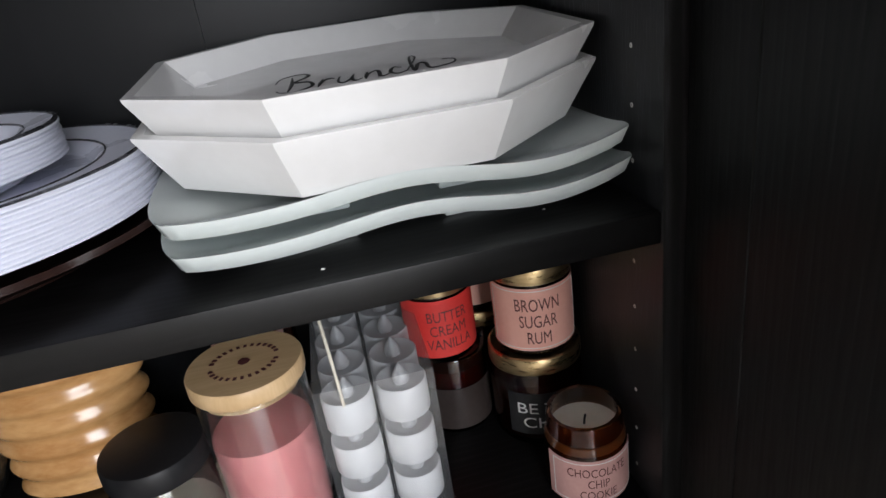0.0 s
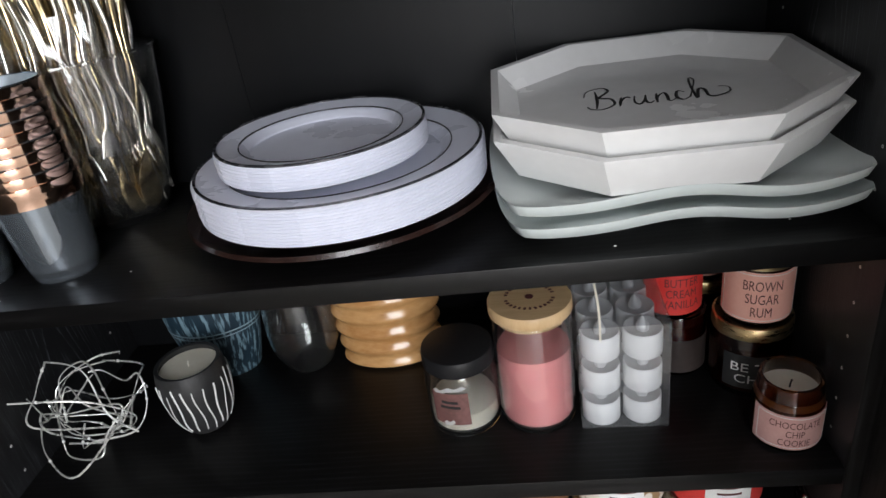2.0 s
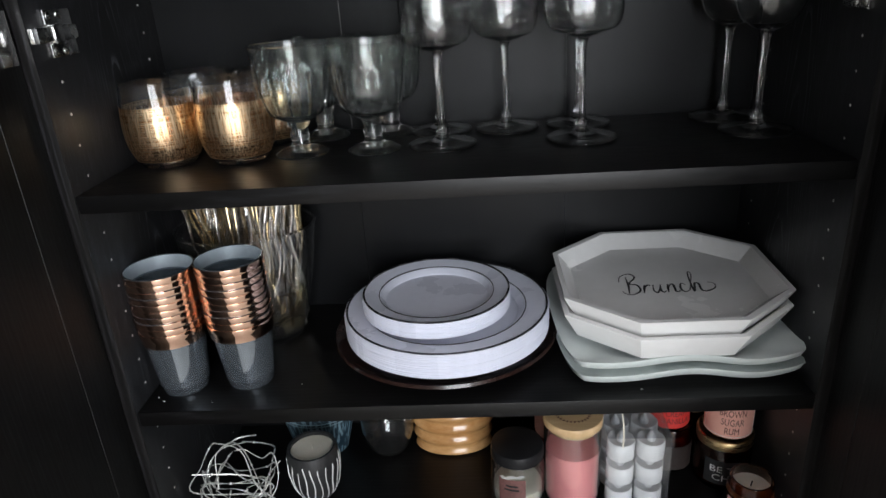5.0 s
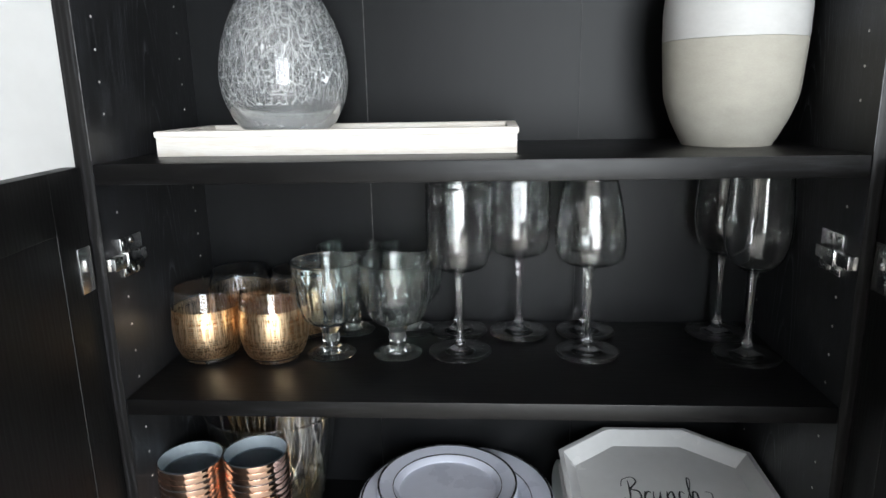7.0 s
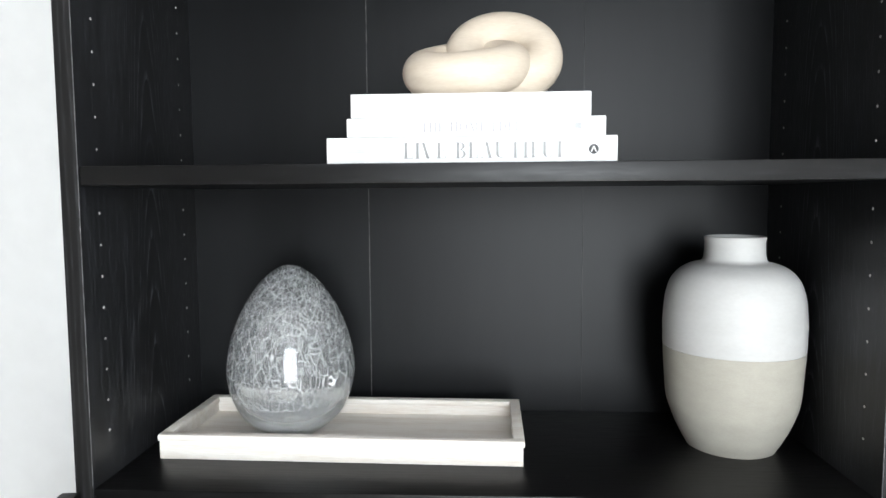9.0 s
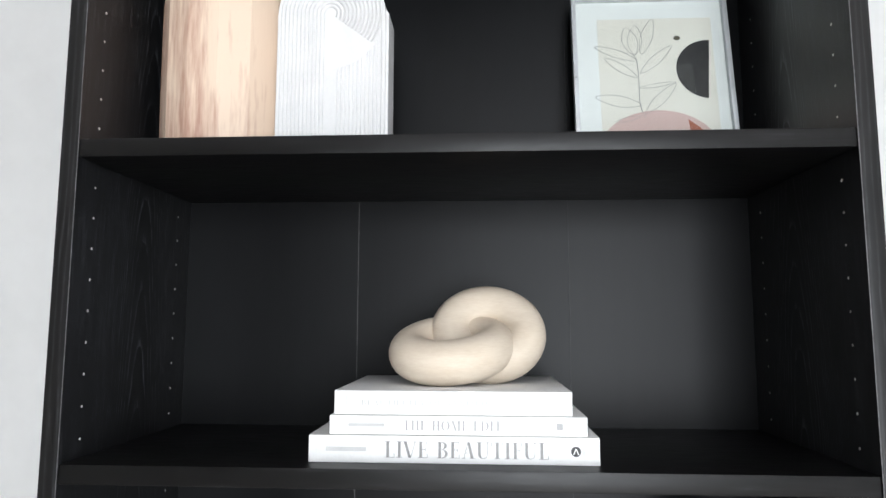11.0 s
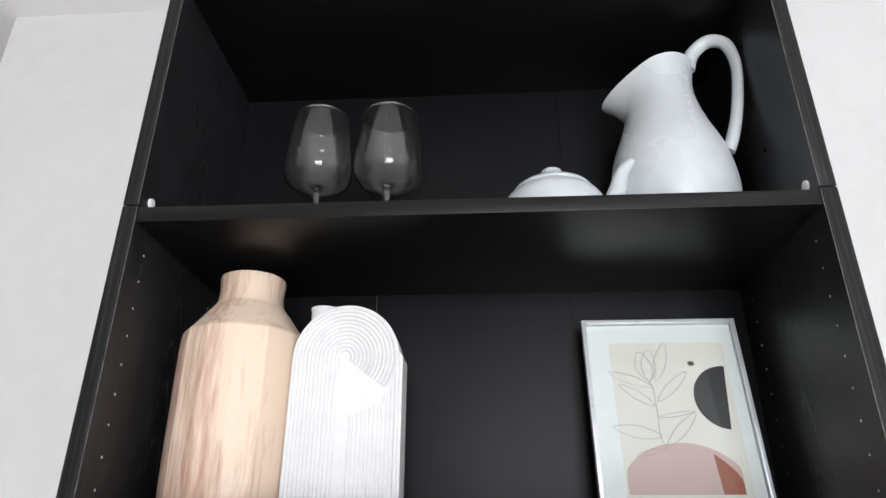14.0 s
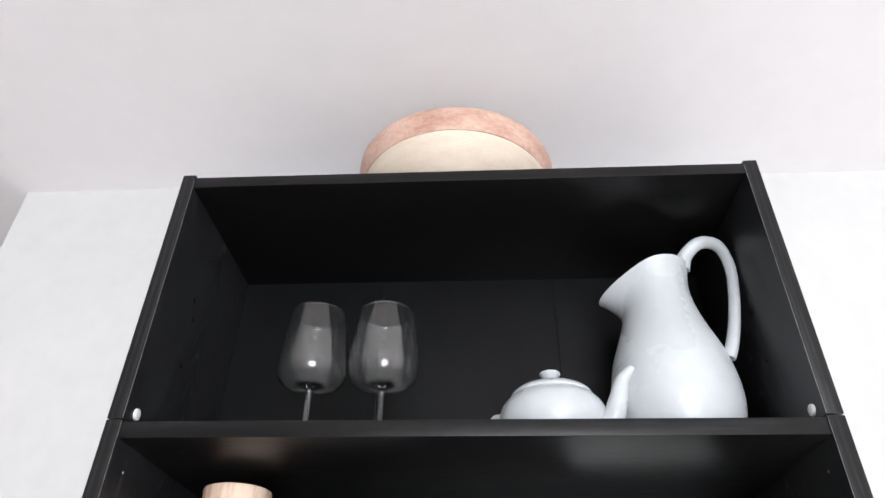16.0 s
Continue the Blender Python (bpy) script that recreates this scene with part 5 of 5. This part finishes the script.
amber_candle(pose(0.346, 0.125, B + 0.0802), "amber jar candle with peach label, stacked on another", 0.0305, 0.072, (0.0285, 0.06), M_WAXBROWN, 0.05,
             (M_PEACHLAB, 0.006, 0.058, 0.09, -0.2, "BROWN\nSUGAR\nRUM", M_MAROON, 0.0125, 0.033, M_WHITEINK), lid=M_GOLDLID)
rg = amber_candle(pose(0.283, 0.16, B), "smoky glass candle with red wax", 0.029, 0.07, None, M_WAXRED, 0.058, None, "stacked red candles")
part("smoky_sleeve", label_patch(0.178, 0.005, 0.044, 0.0291, 0.0004, 0.0, 40), surface("smoky_brown_coating", (0.03, 0.022, 0.02), (0.05, 0.038, 0.034), 20, 0.4), rg, "smoky brown coating")
amber_candle(pose(0.277, 0.16, B + 0.0704), "amber jar candle with red label, stacked on another", 0.0288, 0.07, (0.0275, 0.058), M_WAXBROWN, 0.05,
             (M_REDLAB, 0.006, 0.056, 0.085, 0.1, "BUTTER\nCREAM\nVANILLA", M_MAROON, 0.011, 0.037, None), "stacked red candles", M_GOLDLID)
amber_candle(pose(0.322, 0.215, B), "large amber jar candle behind the others", 0.0365, 0.078, (0.0345, 0.064), M_WAXBROWN, 0.055, None, lid=M_GOLDLID)
amber_candle(pose(0.32, 0.213, B + 0.0802), "amber jar candle with plain pink label, stacked behind", 0.0295, 0.07, (0.028, 0.058), M_WAXBROWN, 0.05,
             (M_PEACHLAB, 0.006, 0.056, 0.09, -0.2, "MAPLE", M_PEACHLAB, 0.006, 0.02, None), lid=M_GOLDLID)

# tealights in a clear box
tb = thing("tealight_box", "clear plastic box of white flameless tealights", "box", pose(0.214, 0.063, B, rz=-1.5))
BX, BY, BZ = 0.04, 0.15, 0.116
M_CLEARTOP = film("scuffed_box_plastic", (0.92, 0.93, 0.94), 0.07, 0.12, (0.6, 0.6, 0.6), 0.1)
M_CLEARBOX = film("clear_box_plastic", (0.98, 0.985, 0.99), 0.05, 0.05, (0.7, 0.72, 0.74), 0.02)
for x0, x1, y0, y1, z0, z1 in ((-BX, BX, 0, 0.0006, 0, BZ), (-BX, BX, BY, BY + 0.0006, 0, BZ), (-BX, -BX + 0.0006, 0.0007, BY - 0.0001, 0, BZ), (BX - 0.0006, BX, 0.0007, BY - 0.0001, 0, BZ), (-BX, BX, 0, BY, BZ + 0.0002, BZ + 0.0008), (-BX, BX, 0, BY, 0.0002, 0.0008)):
    part("wall", box(x0, x1, y0, y1, z0, z1), M_CLEARTOP if z0 > 0.1 else M_CLEARBOX, tb, smooth=False)
M_TEALIGHT = surface("milky_white_plastic", (0.76, 0.76, 0.76), (0.83, 0.83, 0.82), 50, 0.45)
M_FLAME = surface("frosted_flame_tip", (0.6, 0.6, 0.6), (0.7, 0.7, 0.69), 50, 0.35)
tl = None
for layer in range(3):
    for row in range(4):
        for col in (-1, 1):
            m0 = pose(0.214 + col * 0.0192, 0.063 + 0.02 + row * 0.0365, B + 0.001 + layer * 0.0375, rz=70 * row + 40 * layer)
            if tl is None:
                tl = thing("tealight", "white flameless tealight with a flame-shaped tip", "tealight", m0, "boxed tealights")
                part("body", lathe([(0, 0), (0.0172, 0.0), (0.0178, 0.0008), (0.0178, 0.0245), (0.017, 0.0255), (0.0155, 0.0248), (0.006, 0.0225), (0, 0.0225)], 32), M_TEALIGHT, tl)
                part("flame_tip", lathe(curve_profile([(0.0055, 0.0225), (0.006, 0.0255), (0.0045, 0.0305), (0.0012, 0.036), (0, 0.0368)], 4), 16), M_FLAME, tl)
            else:
                copy_thing(tl, m0)

stick = sweep(smooth_line([(0.1925, 0.0605, B + 0.105), (0.191, 0.059, B + 0.145), (0.1865, 0.09, B + 0.18)], 6), 0.0011, 7)
solo("wooden_stick", stick, M_WICK, "thin tan wooden stick leaning on the tealight box", "stick")

# pink candle with wooden lid
pc = thing("candle_jar", "pink wax candle in clear glass with wooden lid", "candle", pose(0.134, 0.095, B), "candles with lids")
part("jar", lathe(pot_shell(0.0372, 0.122, 0.0026, 0.008), 48), M_GLASS, pc, "clear glass jar")
part("wax", lathe([(0, 0.0085), (0.0335, 0.0085), (0.0344, 0.012), (0.0344, 0.084), (0, 0.0845)], 44), M_WAXPINK, pc)
pl = part("lid", lathe([(0, 0.1165), (0.033, 0.1165), (0.033, 0.1225), (0.038, 0.1225), (0.0388, 0.1235), (0.0388, 0.133), (0.038, 0.1345), (0, 0.1345)], 56), surface("light_bamboo_lid", (0.55, 0.36, 0.18), (0.68, 0.48, 0.27), 8, 0.5, (1, 14, 1), 0.15), pc, "light wooden lid")
for k in range(13):
    a = math.pi * (0.08 + k * 0.07)
    for sgn in (1, -1):
        part("burnt_mark", box(-0.0011, 0.0011, -0.0016, 0.0016, 0, 0.0003), M_MAROON, pl, m=Matrix.Translation((0.022 * math.cos(a), sgn * 0.02 * math.sin(a), 0.1346)) @ Matrix.Rotation(sgn * a - math.pi / 2, 4, "Z"), smooth=False)
part("burnt_emblem", lathe([(0, 0.0003), (0.0042, 0.0003), (0.0042, 0), (0, 0)], 7), M_MAROON, pl, m=pose(0, 0, 0.1346))
amber_candle(pose(0.128, 0.2, B), "pink labelled candle jar standing behind", 0.034, 0.14, (0.032, 0.12), M_WAXPINK, 0.1, (M_PINKLAB, 0.03, 0.11, 0.1, -0.6, "ROSE", M_PINKLAB, 0.006, 0.02, None), "candles with lids", M_GOLDLID)

# nearly used candle with black lid
bc = thing("candle_jar", "nearly used cream candle in clear glass with black lid", "candle", pose(0.061, 0.095, B), "candles with lids")
part("jar", lathe(pot_shell(0.0358, 0.082, 0.0026, 0.008, (0.0325, 0.067)), 48), M_GLASS, bc, "clear glass jar")
part("wax", lathe([(0, 0.0085), (0.032, 0.0085), (0.0328, 0.012), (0.0328, 0.027), (0.024, 0.031), (0.012, 0.03), (0, 0.031)], 44, lambda a, i: 1 - (0.1 * (1 + math.sin(a + 1)) if i > 3 else 0)), M_WAXW, bc, "uneven burnt-down wax")
part("lid", lathe([(0, 0.0823), (0.0332, 0.0823), (0.0332, 0.0725), (0.0352, 0.0725), (0.0356, 0.0735), (0.0352, 0.0855), (0.0342, 0.0885), (0.031, 0.0895), (0, 0.09)], 56), M_BLACKPL, bc, "black domed lid")
part("label", label_patch(0.037, 0.018, 0.056, 0.0359, 0.0004, -0.28), surface("worn_brown_label", (0.1, 0.045, 0.04), (0.2, 0.09, 0.08), 30, 0.6), bc, "torn brown label")
for k, (w0, z0, tn) in enumerate(((0.016, 0.058, -0.5), (0.022, 0.061, -0.1), (0.012, 0.02, -0.35))):
    part("torn_paper", wrap(extrude_outline([(-w0 / 2, 0), (-w0 / 4, 0.003), (0, 0.001), (w0 / 3, 0.0045), (w0 / 2, 0.0012), (w0 / 5, -0.002), (-w0 / 3, -0.003)], 0.0003), 0.0359, 0.0009, tn), M_WHITEINK, bc, m=pose(0, 0, z0), smooth=False)
for dz, w0 in ((0.044, 0.016), (0.038, 0.02)):
    part("label_print", label_patch(w0, dz, dz + 0.0028, 0.0363, 0.0003, -0.28), M_BURNT, bc)

# pots at the back
op = thing("ribbed_pot", "ochre glazed pot with rounded horizontal ribs", "pot", pose(-0.03, 0.212, B) @ Matrix.Diagonal((1.06, 0.68, 1, 1)), "pots at the back")
orb = [(0.053 + 0.0095 * t + 0.0028 * math.cos(t * 2 * math.pi * 7), 0.004 + 0.15 * t) for t in [k / 84 for k in range(85)]]
part("body", lathe([(0, 0.0), (0.049, 0.0)] + orb + [(r - 0.006, z) for r, z in orb[::-1]] + [(0, 0.01)], 56), surface("glossy_ochre_glaze", (0.42, 0.2, 0.07), (0.62, 0.36, 0.15), 9, 0.2, (1, 1, 3), 0.05, coat=0.4), op)
solo("drinking_glass", lathe(wall_of(curve_profile([(0, 0), (0.022, 0), (0.03, 0.006), (0.0405, 0.035), (0.04, 0.08), (0.037, 0.11)], 5), 0.0018), 44), M_GLASS, "small rounded clear drinking glass", "glass", pose(-0.13, 0.205, B))


def carved_blue():
    m, nt, b = material("carved_blue_glaze")
    line = noise_tex(nt, 1.0, 2, (260, 260, 16))
    nt.links.new(ramp(nt, line, [(0.5, (0.012, 0.03, 0.045)), (0.6, (0.17, 0.27, 0.32))]), b.inputs["Base Color"])
    b.inputs["Roughness"].default_value = 0.45
    bump(nt, b, line, 0.4)
    return m


bp = thing("carved_pot", "dark blue pot with carved pale lines", "pot", pose(-0.236, 0.211, B) @ Matrix.Diagonal((1.0, 0.76, 1, 1)), "pots at the back")
bl = curve_profile([(0, 0), (0.036, 0), (0.041, 0.004), (0.05, 0.04), (0.057, 0.085), (0.058, 0.12), (0.055, 0.15)], 6)
part("body", lathe(wall_of(bl, 0.005), 56), carved_blue(), bp)
M_BANDPALE = surface("pale_blue_slip", (0.2, 0.3, 0.34), (0.3, 0.4, 0.44), 60, 0.5)
for zb in (0.03, 0.062, 0.067, 0.1, 0.105):
    rr = 0.041 + (zb - 0.004) * 0.205 if zb < 0.08 else 0.0572
    part("carved_band", lathe([(rr - 0.001, zb), (rr + 0.0014, zb), (rr + 0.0014, zb + 0.0014), (rr - 0.001, zb + 0.0014), (rr - 0.001, zb)], 56), M_BANDPALE, bp)

sc = thing("striped_candle", "black ceramic bowl candle with white brushed stripes", "candle", pose(-0.221, 0.108, B) @ Matrix.Diagonal((0.95, 0.95, 0.97, 1)), "loose candles")
sp = curve_profile([(0, 0), (0.018, 0), (0.024, 0.003), (0.033, 0.022), (0.0378, 0.05), (0.0375, 0.07), (0.035, 0.084)], 6)
part("bowl", lathe(wall_of(sp, 0.0042), 52), surface("matt_black_glaze", (0.012, 0.012, 0.013), (0.028, 0.028, 0.028), 30, 0.5), sc)
part("wax", lathe([(0, 0.06), (0.0328, 0.06), (0.0326, 0.077), (0, 0.0765)], 44), M_WAXW, sc)
wick(sc, 0.077, M_WICK, 0.007)
for k in range(22):
    a, q = 2 * math.pi * k / 22, random.Random(k).uniform
    pts = [((r + 0.0002) * math.cos(a + 0.05 * math.sin(z * 90 + k)), (r + 0.0002) * math.sin(a + 0.05 * math.sin(z * 90 + k)), z) for r, z in sp if q(0.003, 0.01) < z < q(0.066, 0.074)]
    part("white_stripe", sweep(pts, q(0.0007, 0.0013), 6, 0.6), M_WHITEINK, sc)

# tangled fairy-light wire
M_WIRE = surface("silver_light_wire", (0.55, 0.56, 0.53), (0.8, 0.8, 0.77), 80, 0.3, metal=0.6)
wl = thing("fairy_lights", "tangled silver wire of small fairy lights", "string lights", pose(-0.318, 0.082, B) @ Matrix.Diagonal((1.22, 1.1, 1.15, 1)))
rw = random.Random(12)
for k in range(10):
    cx, cy, cz = rw.uniform(-0.012, 0.015), rw.uniform(-0.02, 0.02), rw.uniform(0.03, 0.06)
    r0, tx, ty = rw.uniform(0.024, 0.044), rw.uniform(0.5, 2.6), rw.uniform(0, 6.2)
    pts = []
    for j in range(rw.randint(7, 11)):
        a = ty + j * rw.uniform(0.55, 0.8)
        v = Vector((r0 * math.cos(a), 1.25 * r0 * math.sin(a) * math.cos(tx), 1.15 * r0 * math.sin(a) * math.sin(tx)))
        v += Vector((rw.uniform(-1, 1), rw.uniform(-1, 1), rw.uniform(-1, 1))) * 0.011
        pts.append((cx + v.x, cy + v.y, max(0.0012, cz + v.z)))
    line = smooth_line(pts, 7)
    part("wire", sweep(line, lambda t, k=k: 0.0005 + 0.0005 * abs(math.sin(9 * t + k)), 6), M_WIRE, wl)
    for j in range(5, len(line), 24):
        part("light_bead", lathe(curve_profile([(0, -0.0019), (0.0012, -0.0008), (0.0012, 0.0008), (0, 0.0019)], 3), 8), M_WHITEINK, wl, m=Matrix.Translation(line[j]))

# ---------------------------------------------------------------- jars under the candle shelf
A = SHELF["bottom"]
M_FROST = surface("frosted_white_glass", (0.62, 0.64, 0.63), (0.74, 0.75, 0.74), 12, 0.4)
M_CREAMJAR = surface("cream_candle_glass", (0.62, 0.55, 0.42), (0.7, 0.64, 0.5), 10, 0.25, coat=0.3)
M_TANJAR = surface("honey_candle_glass", (0.36, 0.22, 0.1), (0.46, 0.3, 0.16), 10, 0.25, coat=0.3)
M_GREENLID = surface("dark_green_lid", (0.01, 0.025, 0.022), (0.02, 0.04, 0.035), 20, 0.4)
M_GREYLAB = surface("dark_grey_label", (0.05, 0.05, 0.055), (0.08, 0.08, 0.085), 30, 0.6)


def leaf_print():
    """White leaf blots printed over gold."""
    m, nt, b = material("gold_and_white_print")
    tc, mp, vo = nt.nodes.new("ShaderNodeTexCoord"), nt.nodes.new("ShaderNodeMapping"), nt.nodes.new("ShaderNodeTexVoronoi")
    mp.inputs["Scale"].default_value = (1, 1, 0.7)
    vo.inputs["Scale"].default_value = 75
    nt.links.new(tc.outputs["Object"], mp.inputs[0])
    nt.links.new(mp.outputs[0], vo.inputs["Vector"])
    nt.links.new(ramp(nt, vo.outputs["Distance"], [(0.44, (0.76, 0.72, 0.64)), (0.5, (0.3, 0.19, 0.08))]), b.inputs["Base Color"])
    b.inputs["Roughness"].default_value = 0.35
    return m


M_PATTERN = leaf_print()


def stored_candle(m0, label, r, h, glass, lid, lab, ink, words="", band=None):
    c = thing("candle_jar", label, "candle", m0, "stored candle jars")
    part("jar", lathe([(0, 0.001), (r * 0.85, 0.0), (r * 0.97, 0.003), (r, 0.009), (r, h - 0.018), (r * 0.97, h - 0.013), (r * 0.9, h - 0.011), (0, h - 0.011)], 44), glass, c)
    part("lid", screw_lid(r * 0.99, h - 0.0105, h, 0.0), lid, c)
    if lab:
        part("label", label_patch(r * 0.95, h * 0.3, h - 0.02, r, 0.0005, 0.0), lab, c)
        if words:
            label_text(c, words, r + 0.0004, h * 0.66, 0.009, r * 0.85, ink)
        else:
            for k, wk in enumerate((0.5, 0.62, 0.4)):
                part("label_bar", label_patch(r * wk, h * 0.45 + 0.008 * k, h * 0.45 + 0.0024 + 0.008 * k, r + 0.0005, 0.0003), ink, c)
    if band:
        part("printed_band", label_patch(r * 2.6, 0.012, h - 0.022, r, 0.0004, 0.0, 30), band, c)
    return c


kinds = [
    ("frosted white tub candle with dark grey label", M_FROST, M_FROST, M_GREYLAB, M_WHITEINK, "", None),
    ("frosted white tub candle with dark grey label", M_FROST, M_FROST, M_GREYLAB, M_WHITEINK, "", None),
    ("white candle jar with dark green lid and black print", M_WAXW, M_GREENLID, M_WHITEINK, M_INK, "PUMPKIN", None),
    ("white candle jar with silver lid and small label", M_FROST, M_SILVERLID, M_WHITEINK, M_GREYINK, "", None),
    ("honey coloured candle jar with silver lid", M_TANJAR, M_SILVERLID, M_WHITEINK, M_GREYINK, "", None),
    ("candle jar printed with gold and white leaves", M_CREAMJAR, M_GOLDLID, M_WHITEINK, M_MAROON, "", M_PATTERN),
    ("cream candle jar with silver lid", M_CREAMJAR, M_SILVERLID, None, None, "", None),
]
for k, (lb, gl, ld, lab, ink, words, band) in enumerate(kinds):
    x = -0.266 + 0.0945 * k
    stored_candle(pose(x, 0.076 + 0.003 * (k % 2), A, rz=4 * (k % 3)), lb, 0.0455, 0.118, gl, ld, lab, ink, words, band)
    if k == 4:
        up = ("dark brown candle jar stacked on another", M_WAXBROWN, M_SILVERLID, None, None, "", None)
    elif k == 6:
        up = ("red candle tin with printed label, stacked on another", M_REDLAB, M_REDLAB, M_WHITEINK, M_MAROON, "", None)
    else:
        up = (lb + ", stacked", gl, ld, lab, ink, words, band)
    stored_candle(pose(x + 0.002, 0.075, A + 0.1183, rz=-5 * (k % 2)), up[0], 0.0448, 0.074, *up[1:])

# crumbs on the plate shelf
crumbs = bmesh.new()
rc = random.Random(3)
for x, y in [(0.33, 0.038), (0.2, 0.02), (-0.37, 0.03), (-0.36, 0.022), (-0.352, 0.04), (-0.366, 0.045), (-0.3, 0.018), (0.352, 0.06), (-0.2, 0.05), (0.365, 0.07), (-0.374, 0.06)]:
    r = rc.uniform(0.0005, 0.0012)
    bmesh.ops.create_icosphere(crumbs, subdivisions=1, radius=r, matrix=pose(x, y, C + r * 0.6) @ Matrix.Diagonal((1.5, 1, 0.7, 1)))
solo("crumbs", crumbs, M_WHITEINK, "tiny pale crumbs scattered on the plate shelf", "crumbs", kind="stuff")
